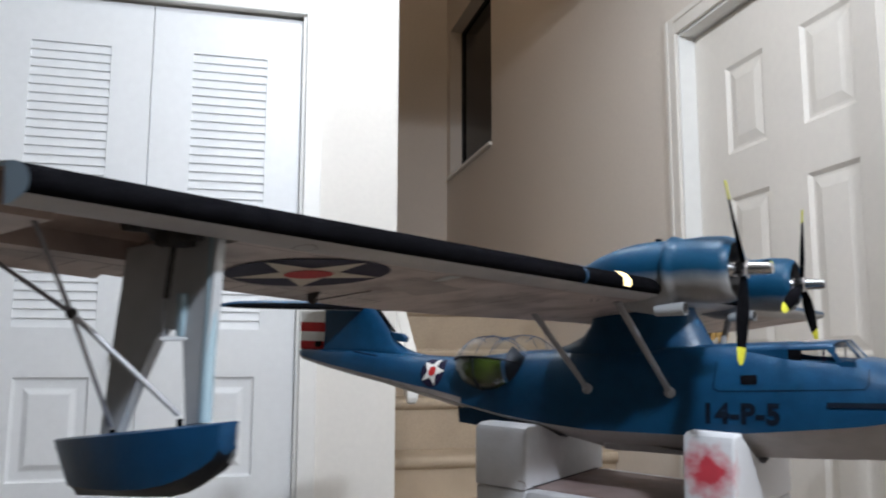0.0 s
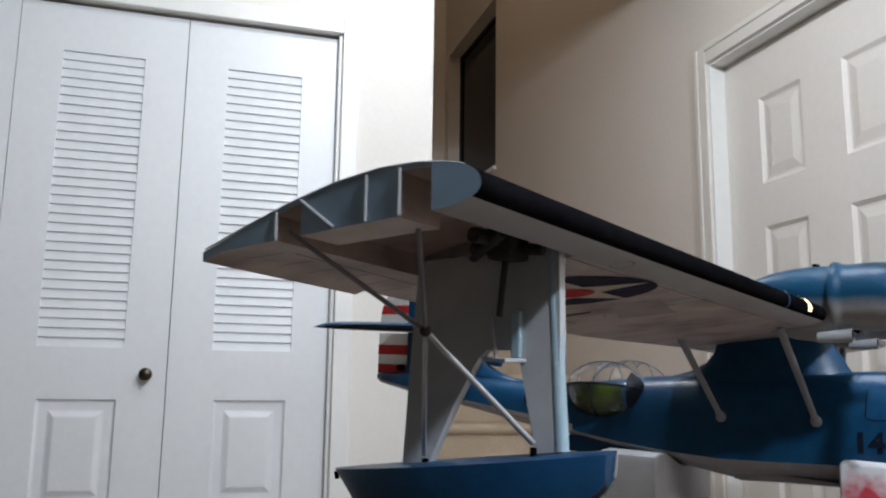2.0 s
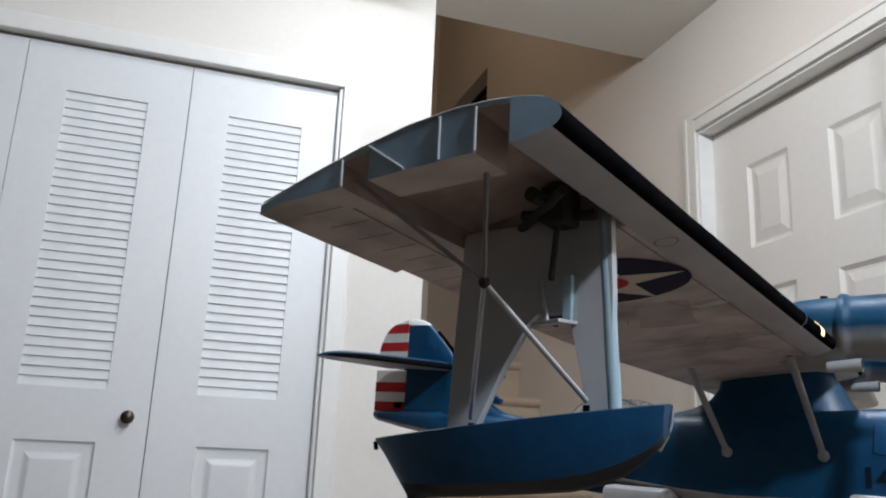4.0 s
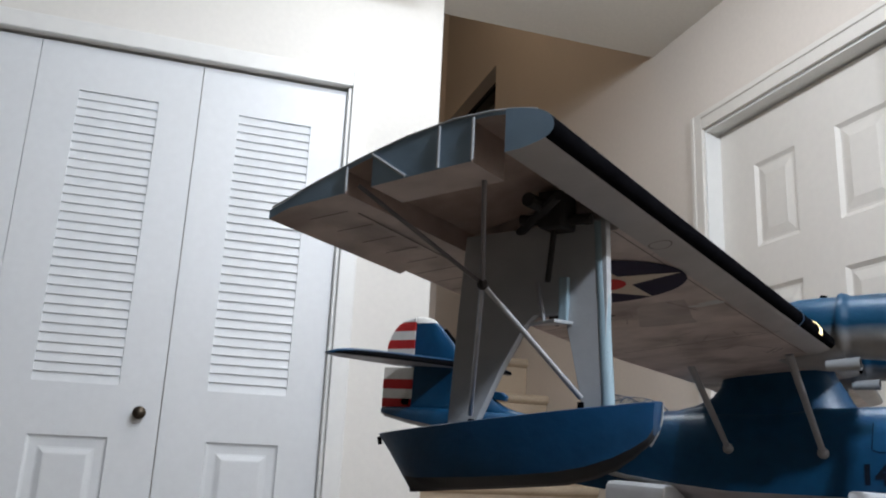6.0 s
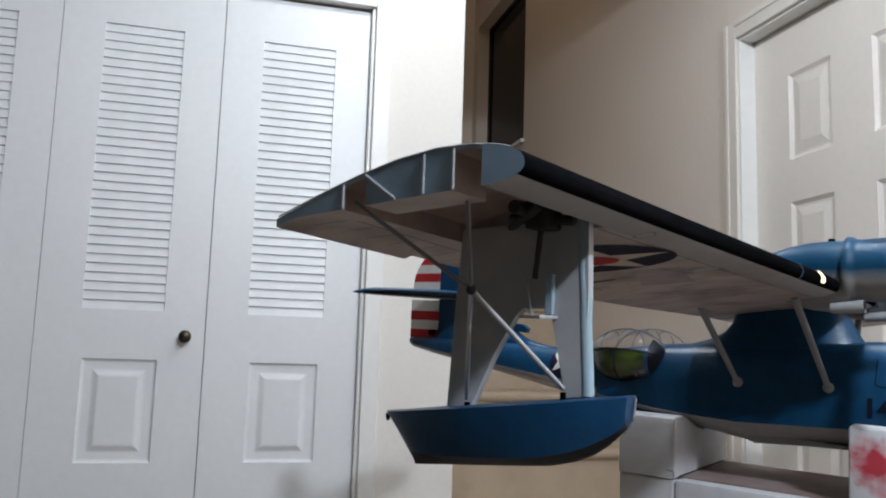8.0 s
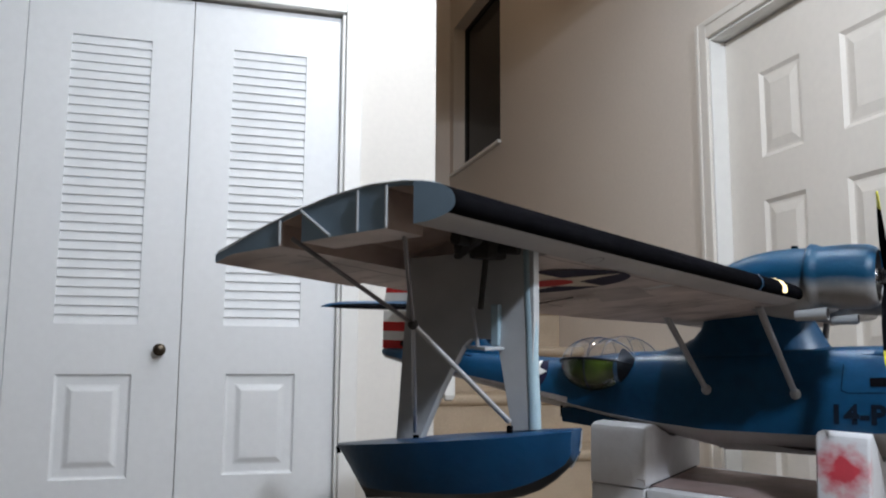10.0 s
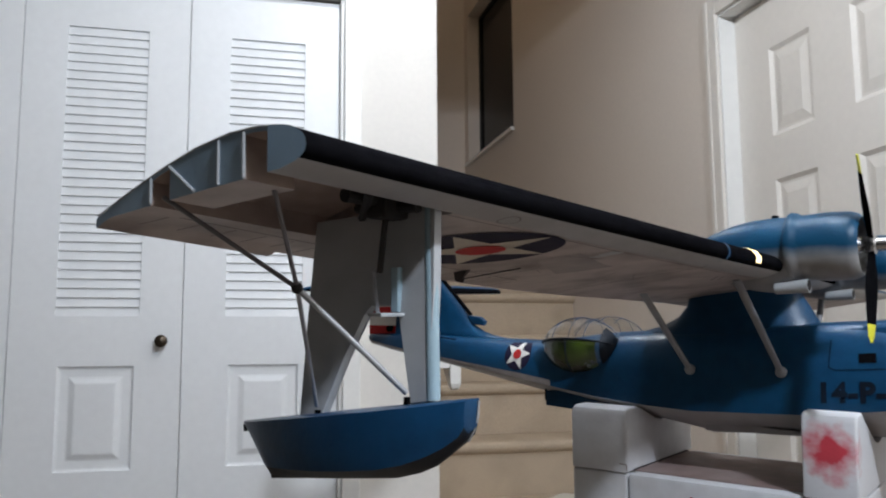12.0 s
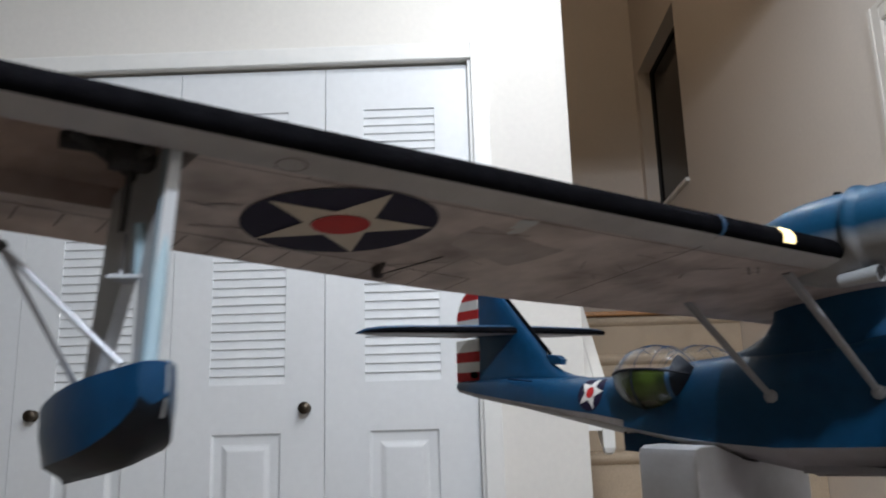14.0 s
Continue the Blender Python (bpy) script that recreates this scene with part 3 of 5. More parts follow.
def seam(bm, points, width=0.0012, out=0.0006):
    """A thin line laid on the starboard side of the hull through (x, z) points."""
    for (xa, za), (xb, zb) in zip(points, points[1:]):
        steps = max(2, int(math.hypot(xb - xa, zb - za) / 0.006))
        along = Vector((xb - xa, zb - za)).normalized() * 0.5 * width
        last = None
        for k in range(steps + 1):
            x, z = xa + (xb - xa) * k / steps, za + (zb - za) * k / steps
            pair = []
            for s in (-1, 1):
                px, pz = x - s * along.y, z + s * along.x
                pair.append(bm.verts.new((px, -side_at(px, pz) - out, pz)))
            if last:
                bm.faces.new((last[0], last[1], pair[1], pair[0]))
            last = pair


bm = bmesh.new()
seam(bm, [(-0.216, 1.018), (-0.218, 0.984), (-0.21, 0.981), (-0.044, 0.992), (-0.04, 0.998), (-0.041, 1.015)])
part("hatch_seam", bm, LINE, hull)
bm = bmesh.new()
seam(bm, [(-0.083, 0.9725), (0.03, 0.977)], 0.006, 0.002)
part("chine_rail", bm, LINE, hull)
bm = bmesh.new()
seam(bm, [(-0.184, 0.9965), (-0.164, 0.998)], 0.0115, 0.0008)
part("port", bm, BLACK, hull, "small dark hull port")

# fin, swelling into the hull at its foot, and striped rudder
FIN = [(0.998, -0.70, 0.016), (1.006, -0.745, 0.0165), (1.011, -0.778, 0.0175), (1.018, -0.8, 0.0165), (1.028, -0.818, 0.0145), (1.044, -0.832, 0.0125), (1.075, -0.86, 0.011), (1.105, -0.891, 0.0105), (1.136, -0.918, 0.0095), (1.158, -0.94, 0.008), (1.1685, -0.953, 0.0065)]
bm = bmesh.new()
rows = []
for z, lead, t in FIN:
    ring = []
    for s in (1, -1):
        fs = (0, 0.03, 0.1, 0.22, 0.4, 0.6, 0.8, 1.0)
        hs = (0, 0.42, 0.72, 0.95, 1.0, 0.94, 0.82, 0.68)
        for f, h in (list(zip(fs, hs)) if s > 0 else list(zip(fs, hs))[:0:-1]):
            ring.append(bm.verts.new((lead + (-1.0 - lead) * f, s * t * h, z)))
    rows.append(ring)
for p, q in zip(rows, rows[1:]):
    for k in range(len(p)):
        bm.faces.new((p[k], p[(k + 1) % len(p)], q[(k + 1) % len(p)], q[k]))
bm.faces.new(rows[0])
bm.faces.new(rows[-1])
fin = part("fin", bm, BLUE, plane, "blue tail fin", 50)
bm = bmesh.new()
rows = []
for z, lead, tail, t in ((1.1687, -0.953, -1.0, 0.0065), (1.174, -0.96, -1.0, 0.0058), (1.179, -0.974, -1.0, 0.004), (1.181, -0.988, -1.0, 0.0015)):
    rows.append([bm.verts.new(p) for p in ((lead, 0, z), (lead - 0.01, t, z), (tail, t, z), (tail, -t, z), (lead - 0.01, -t, z))])
for p, q in zip(rows, rows[1:]):
    for k in range(5):
        bm.faces.new((p[k], p[(k + 1) % 5], q[(k + 1) % 5], q[k]))
bm.faces.new(rows[0])
bm.faces.new(rows[-1])
part("fin_cap", bm, WHITE, fin, "white fin cap", 50)
bm = bmesh.new()
rod(bm, (-0.829, 0, 1.047), (-0.936, 0, 1.156), 0.0032)
part("fin_boot", bm, BLACK, fin, "black strip on the fin's leading edge")
bm = bmesh.new()
prism(bm, [(-0.8, 1.028), (-0.822, 1.03), (-0.834, 1.046), (-0.808, 1.043), (-0.797, 1.036)], "y", -0.006, 0.006, 0.002)
part("tail_light", bm, BLUE, fin)
bm = bmesh.new()
rod(bm, (-0.9, -0.0315, 1.0095), (-0.835, -0.0385, 1.004), 0.0012, sides=6)
part("fin_stub", bm, NAVY, fin)

bm = bmesh.new()
rudder = part("rudder", bm, WHITE, plane, "red and white striped rudder")


def rudder_back(z):
    return blend(z, [(1.006, -1.0765), (1.05, -1.0765), (1.1, -1.0745), (1.13, -1.069), (1.15, -1.06), (1.165, -1.047), (1.174, -1.03), (1.18, -1.006)])[0]


bands = [(1.0065, 1.0085, 0), (1.0085, 1.0255, 1), (1.0255, 1.0435, 0), (1.0435, 1.062, 1), (1.062, 1.084, 0), (1.094, 1.12, 0), (1.12, 1.137, 1), (1.137, 1.154, 0), (1.154, 1.1715, 1), (1.1715, 1.18, 0)]
for z0, z1, red in bands:
    bm = bmesh.new()
    rows = []
    for k in range(4):
        z = z0 + (z1 - z0) * k / 3
        b = rudder_back(z)
        rows.append([bm.verts.new(p) for p in ((-1.0012, -0.0075, z), (b, -0.0015, z), (b, 0.0015, z), (-1.0012, 0.0075, z))])
    for p, q in zip(rows, rows[1:]):
        for k in range(4):
            bm.faces.new((p[k], p[(k + 1) % 4], q[(k + 1) % 4], q[k]))
    bm.faces.new(rows[0])
    bm.faces.new(rows[-1])
    part("stripe", bm, RED if red else WHITE, rudder)
bm = bmesh.new()
rod(bm, (-1.014, -0.007, 1.02), (-1.014, -0.016, 1.02), 0.006)
rod(bm, (-1.014, -0.015, 1.02), (-1.0, -0.018, 1.024), 0.002)
part("rudder_horn", bm, BLACK, rudder)
for k in range(4):
    bm = bmesh.new()
    box(bm, -1.048 + 0.009 * k, -1.042 + 0.009 * k, -0.0068, -0.0052 , 1.1, 1.1035)
    part("lettering_bar", bm, SEAM, rudder)


def surface(bm, stations, thick, rows=10, top=0, under=1, boot=None, boot_share=0.1, boot_under=0.024, aft=None, boot_y=9.0):
    """A flying surface from stations (y, lead x, lead z, trail x, trail z, thickness): rounded nose, thin tail, cambered back."""
    prof = [(0, 0.0), (0.003, 0.155), (0.012, 0.3), (0.024, 0.4), (0.04, 0.5), (0.062, 0.59), (0.09, 0.68), (0.18, 0.88), (0.3, 1.0), (0.45, 0.97), (0.62, 0.77), (0.8, 0.45), (0.93, 0.18), (1.0, 0.04)]
    low = [(0.003, -0.12), (0.012, -0.22), (0.024, -0.275), (0.04, -0.33), (0.055, -0.351), (0.09, -0.4), (0.135, -0.385), (0.18, -0.36), (0.3, -0.3), (0.45, -0.24), (0.62, -0.18), (0.8, -0.11), (0.93, -0.06), (1.0, -0.04)]
    loops = []
    for y, lx, lz, tx, tz, th in stations:
        loop = []
        for f, h in prof + low[::-1]:
            loop.append(bm.verts.new((lx + (tx - lx) * f, y, lz + (tz - lz) * f + h * th * 0.72)))
        loops.append(loop)
    n, m = len(loops[0]), len(prof)
    for p, q in zip(loops, loops[1:]):
        for k in range(n):
            f = bm.faces.new((p[k], p[(k + 1) % n], q[(k + 1) % n], q[k]))
            f.material_index = top if k < m - 1 else under
            frac = [g for g, _ in prof + low[::-1]]
            far = max(frac[k], frac[(k + 1) % n])
            if k >= m - 1 and far > 0.14 and aft is not None:
                f.material_index = aft
            if boot is not None and p[k].co.y < boot_y and far <= (boot_share if k < m - 1 else boot_under) + 1e-6:
                f.material_index = boot
    for end in (loops[0], loops[-1]):
        bm.faces.new(end).material_index = top if aft is None else aft


for s in (-1, 1):
    bm = bmesh.new()
    st = [(s * 0.004, -0.895, 1.089, -1.0, 1.088, 0.018), (s * 0.1, -0.905, 1.0895, -1.0, 1.088, 0.017), (s * 0.205, -0.92, 1.09, -1.002, 1.089, 0.015), (s * 0.247, -0.932, 1.09, -1.0, 1.09, 0.0125), (s * 0.264, -0.95, 1.09, -0.994, 1.09, 0.009), (s * 0.27, -0.966, 1.09, -0.988, 1.09, 0.004)]
    surface(bm, st, 0.012, boot=2, boot_share=0.062, boot_under=0.024)
    # the underside borrows the darker strut grey to carry its own shadow
    stab = part("stabiliser", bm, [BLUE, STRUT_TAIL, BLACK], plane, "blue-topped grey stabiliser with a black leading edge", 50)
    bm = bmesh.new()
    surface(bm, [(s * 0.012, -1.0015, 1.0885, -1.035, 1.087, 0.009), (s * 0.19, -1.003, 1.0895, -1.028, 1.089, 0.007), (s * 0.235, -1.002, 1.09, -1.016, 1.09, 0.004)], 0.008)
    part("elevator", bm, [BLUE, GREY], plane, "", 50)


# wing: lead x, lead z, trail x, trail z, thickness against span
WING = [(0.0, -0.238, 1.103, -0.466, 1.067, 0.034), (0.3, -0.237, 1.1135, -0.454, 1.076, 0.034), (0.374, -0.2368, 1.1165, -0.4515, 1.0785, 0.033), (0.5, -0.2365, 1.1215, -0.448, 1.085, 0.032), (0.6, -0.2362, 1.1255, -0.4455, 1.0925, 0.031), (0.75, -0.236, 1.1315, -0.436, 1.1035, 0.029), (0.9355, -0.2355, 1.1395, -0.437, 1.1195, 0.027)]


def swept(y):
    """Wing row at y; the wing is one flat plane that leans with the model, so the far half hangs lower."""
    lx, lz, tx, tz, th = blend(abs(y), WING)
    rake, drop = 0.09 * max(0, y), 0.062 * max(0, y)
    return lx - rake, lz - drop, tx - rake, tz - drop - 0.022 * max(0, y), th


def wing_low(x, y):
    """Height of the wing's under surface."""
    lx, lz, tx, tz, th = swept(y)
    f = (lx - x) / (lx - tx)
    h = blend(f, [(0, 0.0), (0.012, -0.22), (0.04, -0.33), (0.09, -0.4), (0.135, -0.385), (0.18, -0.36), (0.3, -0.3), (0.45, -0.24), (0.62, -0.18), (0.8, -0.11), (0.93, -0.06), (1.0, -0.04)])[0]
    return lz + (tz - lz) * f + h * th * 0.72


def wing_top(x, y):
    lx, lz, tx, tz, th = swept(y)
    f = (lx - x) / (lx - tx)
    h = blend(f, [(0, 0.0), (0.012, 0.3), (0.04, 0.5), (0.09, 0.68), (0.18, 0.88), (0.3, 1.0), (0.45, 0.97), (0.62, 0.77), (0.8, 0.45), (0.93, 0.18), (1.0, 0.04)])[0]
    return lz + (tz - lz) * f + h * th * 0.72


bm = bmesh.new()
spans = [-0.79 + 1.58 * k / 24 for k in range(25)]
surface(bm, [(y, *swept(y)) for y in spans], 0.03, boot=2, aft=3, boot_y=0.3)
wing = part("wing", bm, [BLUE, GREY, BLACK, UNDER], plane, "parasol wing, blue above and grey below, black leading edge", 55)


def tip_edge_y(x):
    """How far out the tip is cut at that x: a little less towards the tail."""
    return 0.9355 - 0.0105 * (-0.2355 - x) / 0.2


def block(bm, xa, xb, ya, yb, roof=False, mats=(5, 0, 3)):
    """A piece of the outer wing between two x and two y; roof: the upper skin alone."""
    steps = max(2, int(abs(xa - xb) / 0.006))
    rows = []
    for y in (ya, yb):
        up, dn, end = [], [], y
        for k in range(steps + 1):
            x = xa + (xb - xa) * k / steps
            y = end if abs(end) < 0.93 else math.copysign(tip_edge_y(x), end)
            t = wing_top(x, y)
            up.append(bm.verts.new((x, y, t)))
            dn.append(bm.verts.new((x, y, t - 0.0025 if roof else min(t - 0.0055, wing_low(x, y)))))
        rows.append((up, dn))
    (u0, d0), (u1, d1) = rows
    for k in range(steps):
        bm.faces.new((u0[k], u0[k + 1], u1[k + 1], u1[k])).material_index = mats[1]
        bm.faces.new((d0[k], d0[k + 1], d1[k + 1], d1[k])).material_index = 4 if roof else mats[0]
        bm.faces.new((u0[k], u0[k + 1], d0[k + 1], d0[k])).material_index = 4
        bm.faces.new((u1[k], u1[k + 1], d1[k + 1], d1[k])).material_index = mats[2]
    for k in (0, steps):
        bm.faces.new((u0[k], d0[k], d1[k], u1[k])).material_index = 4


TIPMATS = [BLUE, GREY, BLACK, PALE, WOODBARE, UNDER]
for s in (-1,):
    tip = s * 0.9355
    inn = s * 0.79
    bm = bmesh.new()
    surface(bm, [(inn, *blend(0.79, WING)), (s * 0.86, *blend(0.86, WING)), (tip, *blend(0.9355, WING))], 0.03, boot=2)
    # keep the nose forward of the leg well only
    bmesh.ops.bisect_plane(bm, geom=bm.verts[:] + bm.edges[:] + bm.faces[:], plane_co=(-0.2625, 0, 0), plane_no=(-1, 0, 0), clear_outer=True)
    bmesh.ops.holes_fill(bm, edges=[e for e in bm.edges if e.is_boundary])
    for f in bm.faces:
        if abs(f.normal.y) > 0.9 or all(abs(v.co.x + 0.2625) < 1e-4 for v in f.verts):
            f.material_index = 3
    part("wing_tip_nose", bm, TIPMATS, wing, "", 55)
    bm = bmesh.new()
    block(bm, -0.2625, -0.372, inn, tip, roof=True)
    part("wing_tip_skin", bm, TIPMATS, wing)
    bm = bmesh.new()
    block(bm, -0.2835, -0.352, s * 0.9, tip)
    part("tip_rib_box", bm, TIPMATS, wing, "pale blue-grey wing tip rib")
    bm = bmesh.new()
    block(bm, -0.372, -0.4365, inn, tip)
    part("wing_tip_tail", bm, TIPMATS, wing)
    for a, b_ in ((-0.3048, -0.3048), (-0.352, -0.327), (-0.2828, -0.2828), (-0.3712, -0.3712)):
        bm = bmesh.new()
        rod(bm, (a, s * (tip_edge_y(a) + 0.0006), wing_top(a, tip) - 0.0015), (b_, s * (tip_edge_y(b_) + 0.0006), wing_low(b_, tip) + 0.0005), 0.0009, sides=6)
        part("tip_rib_strip", bm, SHEET, wing, "pale strip on the tip rib")
    bm = bmesh.new()
    for k in range(30):
        xa, xb = -0.245 - 0.0063 * k, -0.245 - 0.0063 * (k + 1)
        rod(bm, (xa, s * tip_edge_y(xa), wing_top(xa, tip)), (xb, s * tip_edge_y(xb), wing_top(xb, tip)), 0.0006, sides=5)
    part("tip_edge", bm, SHEET, wing, "thin pale edge along the tip")
    # dark fittings inside the well
    bm = bmesh.new()
    box(bm, -0.303, -0.286, s * 0.803, s * 0.826, 1.118, 1.142, 0.003)
    rod(bm, (-0.296, s * 0.826, 1.13), (-0.296, s * 0.85, 1.13), 0.0045)
    rod(bm, (-0.32, s * 0.815, 1.127), (-0.272, s * 0.812, 1.124), 0.0035)
    rod(bm, (-0.296, s * 0.815, 1.118), (-0.298, s * 0.818, 1.085), 0.002)
    rod(bm, (-0.276, s * 0.85, 1.13), (-0.33, s * 0.8, 1.122), 0.003)
    part("retract_gear", bm, DARK, wing, "dark retract mechanism in the wing well")

bm = bmesh.new()
surface(bm, [(0.79, *swept(0.79)), (0.86, *swept(0.86)), (0.9355, *swept(0.9355)), (0.962, -0.335, 1.079, -0.5, 1.048, 0.018), (0.975, -0.37, 1.078, -0.46, 1.056, 0.008)], 0.03, aft=3)
part("far_wing_tip", bm, [BLUE, GREY, BLACK, UNDER], wing, "", 40)

# marking on the underside and seams
def under_patch(bm, pts, out, mat=0):
    vs = [bm.verts.new((x, y, wing_low(x, y) - out)) for x, y in pts]
    bm.faces.new(vs).material_index = mat


for s in (-1,):
    cx, cy, R = -0.3285, s * 0.669, 0.066
    star = new("star_marking")
    star.parent = wing
    star["label"] = "navy disc with a cream star and red centre"
    bm = bmesh.new()
    for j in range(4):
        for k in range(40):
            a0, a1 = math.tau * k / 40, math.tau * (k + 1) / 40
            r0, r1 = R * j / 4, R * (j + 1) / 4
            pts = [(cx + r * math.cos(a), cy + r * math.sin(a)) for r, a in ((r0, a0), (r1, a0), (r1, a1), (r0, a1))]
            under_patch(bm, pts if j else pts[1:3] + [pts[0]], 0.0006)
    part("disc", bm, NAVY, star)
    bm = bmesh.new()
    turn = 0.0
    for k in range(5):
        a = turn + math.tau * k / 5
        tip_ = (cx + 0.98 * R * math.cos(a), cy + 0.98 * R * math.sin(a))
        sides = [(cx + 0.375 * R * math.cos(a + d), cy + 0.375 * R * math.sin(a + d)) for d in (-math.pi / 5, math.pi / 5)]
        mids = [((tip_[0] + q[0]) / 2, (tip_[1] + q[1]) / 2) for q in sides]
        under_patch(bm, [tip_, mids[0], mids[1]], 0.0012)
        under_patch(bm, [mids[0], sides[0], sides[1], mids[1]], 0.0012)
        under_patch(bm, [sides[0], (cx, cy), sides[1]], 0.0012)
    part("star", bm, CREAM, star)
    bm = bmesh.new()
    for k in range(28):
        a0, a1 = math.tau * k / 28, math.tau * (k + 1) / 28
        under_patch(bm, [(cx, cy), (cx + 0.3 * R * math.cos(a0), cy + 0.3 * R * math.sin(a0)), (cx + 0.3 * R * math.cos(a1), cy + 0.3 * R * math.sin(a1))], 0.0018)
    part("centre", bm, RED, star)


def under_seam(bm, xa, ya, xb, yb, width=0.001, out=0.0005):
    steps = max(1, int(math.hypot(xb - xa, yb - ya) / 0.02))
    d = Vector((xb - xa, yb - ya)).normalized() * width / 2
    last = None
    for k in range(steps + 1):
        x, y = xa + (xb - xa) * k / steps, ya + (yb - ya) * k / steps
        pair = [bm.verts.new((px, py, wing_low(px, py) - out)) for px, py in ((x - d.y, y + d.x), (x + d.y, y - d.x))]
        if last:
            bm.faces.new((last[0], last[1], pair[1], pair[0]))
        last = pair


for s in (-1,):
    bm = bmesh.new()
    under_seam(bm, -0.386, s * 0.9, -0.405, s * 0.5, 0.0016)
    under_seam(bm, -0.405, s * 0.5, -0.447, s * 0.5, 0.0012)
    part("aileron_gap", bm, SEAM, wing)
    bm = bmesh.new()
    under_seam(bm, -0.267, s * 0.79, -0.268, s * 0.21, 0.0011)
    under_seam(bm, -0.24, s * 0.725, -0.267, s * 0.725, 0.0009)
    under_seam(bm, -0.243, s * 0.374, -0.43, s * 0.374, 0.0018, 0.0008)
    under_seam(bm, -0.267, s * 0.55, -0.3, s * 0.54, 0.001)
    part("panel_seam", bm, SEAM, wing)
    bm = bmesh.new()
    ring = [(-0.2535 + 0.0075 * math.cos(a), s * (0.742 + 0.009 * math.sin(a))) for a in [math.tau * k / 14 for k in range(15)]]
    for p, q in zip(ring, ring[1:]):
        under_seam(bm, *p, *q, 0.0009)
    part("hatch_ring", bm, SEAM, wing, "faint ring of a round hatch")
    bm = bmesh.new()
    under_seam(bm, -0.372, s * 0.545, -0.404, s * 0.592, 0.0022)
    under_seam(bm, -0.352, s * 0.541, -0.416, s * 0.543, 0.0014)
    under_seam(bm, -0.352, s * 0.541, -0.35, s * 0.556, 0.001)
    part("pushrod_slot", bm, SMUDGE_SHADOW, wing, "brown slot beside the control horn")
    bm = bmesh.new()
    under_patch(bm, [(-0.337, s * 0.571), (-0.315, s * 0.58), (-0.292, s * 0.577), (-0.297, s * 0.552), (-0.303, s * 0.527), (-0.309, s * 0.503), (-0.312, s * 0.477), (-0.34, s * 0.482), (-0.364, s * 0.494), (-0.351, s * 0.53)], 0.0003)
    part("stain", bm, STAIN, wing, "brown stain on the underside")
    rng = random.Random(5)
    for k in range(26):
        y0, x0 = rng.uniform(0.24, 0.78), rng.uniform(-0.4, -0.275)
        x1 = x0 + rng.uniform(-0.02, 0.02)
        if math.hypot(x0 + 0.3305, y0 - 0.6635) < 0.085:
            continue
        bm = bmesh.new()
        under_seam(bm, x0, s * y0, x1, s * (y0 - rng.uniform(0.012, 0.05)), rng.uniform(0.0008, 0.0028), 0.0004)
        part("scuff", bm, SMUDGE_SHADOW, wing, "faint brown scuff on the underside")
    bm = bmesh.new()
    for k in range(15):
        y = 0.905 - 0.026 * k
        back = blend(y, WING)[2]
        under_seam(bm, -0.39 - 0.019 * (0.905 - y) / 0.4, s * y, back + 0.003, s * y, 0.0012)
    part("aileron_rib", bm, SEAM, wing, "faint rib lines of the aileron")
    bm = bmesh.new()
    rod(bm, (-0.405, s * 0.592, wing_low(-0.405, s * 0.592)), (-0.409, s * 0.592, 1.0865), 0.0018)
    rod(bm, (-0.409, s * 0.592, 1.0885), (-0.404, s * 0.59, 1.0875), 0.0024)
    rod(bm, (-0.41, s * 0.592, 1.088), (-0.362, s * 0.56, wing_low(-0.362, s * 0.56) - 0.001), 0.0006)
    prism(bm, [(-0.396, wing_low(-0.396, s * 0.592)), (-0.413, wing_low(-0.413, s * 0.592)), (-0.4115, 1.087), (-0.4065, 1.0862)], "y", s * 0.592 - 0.002, s * 0.592 + 0.002, 0.0006)
    part("aileron_horn", bm, SMOKED, wing, "brown control horn with pushrod")
    bm = bmesh.new()
    for bx, by, br in ((-0.279, 0.55, 0.009), (-0.288, 0.546, 0.007), (-0.273, 0.556, 0.005)):
        ring = [(bx + br * 1.2 * math.cos(a) * (1 + 0.3 * math.sin(3 * a + br * 900)), s * (by + br * math.sin(a) * (1 + 0.3 * math.cos(2 * a)))) for a in [math.tau * k / 16 for k in range(16)]]
        under_patch(bm, ring, 0.0005 + br * 0.03)
    part("paint_smear", bm, SMEAR, wing, "pale blue paint smear")
    # lit landing lamp set in the black nose, and the band beside it
    bm = bmesh.new()
    lx, lz, tx, tz, th = blend(0.272, WING)
    loops = []
    for y in (0.271, 0.289):
        lx, lz, tx, tz, th = blend(y, WING)
        loops.append([bm.verts.new((lx + (tx - lx) * f + 0.001, s * y, lz + (tz - lz) * f + h * th * 0.72 + g)) for f, h, g in ((0.06, 0.58, 0.001), (0.024, 0.4, 0.0008), (0.003, 0.155, 0.0003), (0.0, 0.0, 0), (0.004, -0.14, -0.0005))])
    for k in range(4):
        bm.faces.new((loops[0][k], loops[0][k + 1], loops[1][k + 1], loops[1][k]))
    part("landing_light", bm, LAMPGLASS, wing, "lit amber landing light", 60)
    bm = bmesh.new()
    loops = []
    for y in (0.371, 0.3755):
        lx, lz, tx, tz, th = blend(y, WING)
        loops.append([bm.verts.new((lx + (tx - lx) * f + 0.0012, s * y, lz + (tz - lz) * f + h * th * 0.72 + g)) for f, h, g in ((0.09, 0.7, 0.001), (0.024, 0.4, 0.001), (0.003, 0.155, 0.0005), (0.0, 0.0, 0), (0.004, -0.14, -0.0006), (0.024, -0.275, -0.001))])
    for k in range(5):
        bm.faces.new((loops[0][k], loops[0][k + 1], loops[1][k + 1], loops[1][k]))
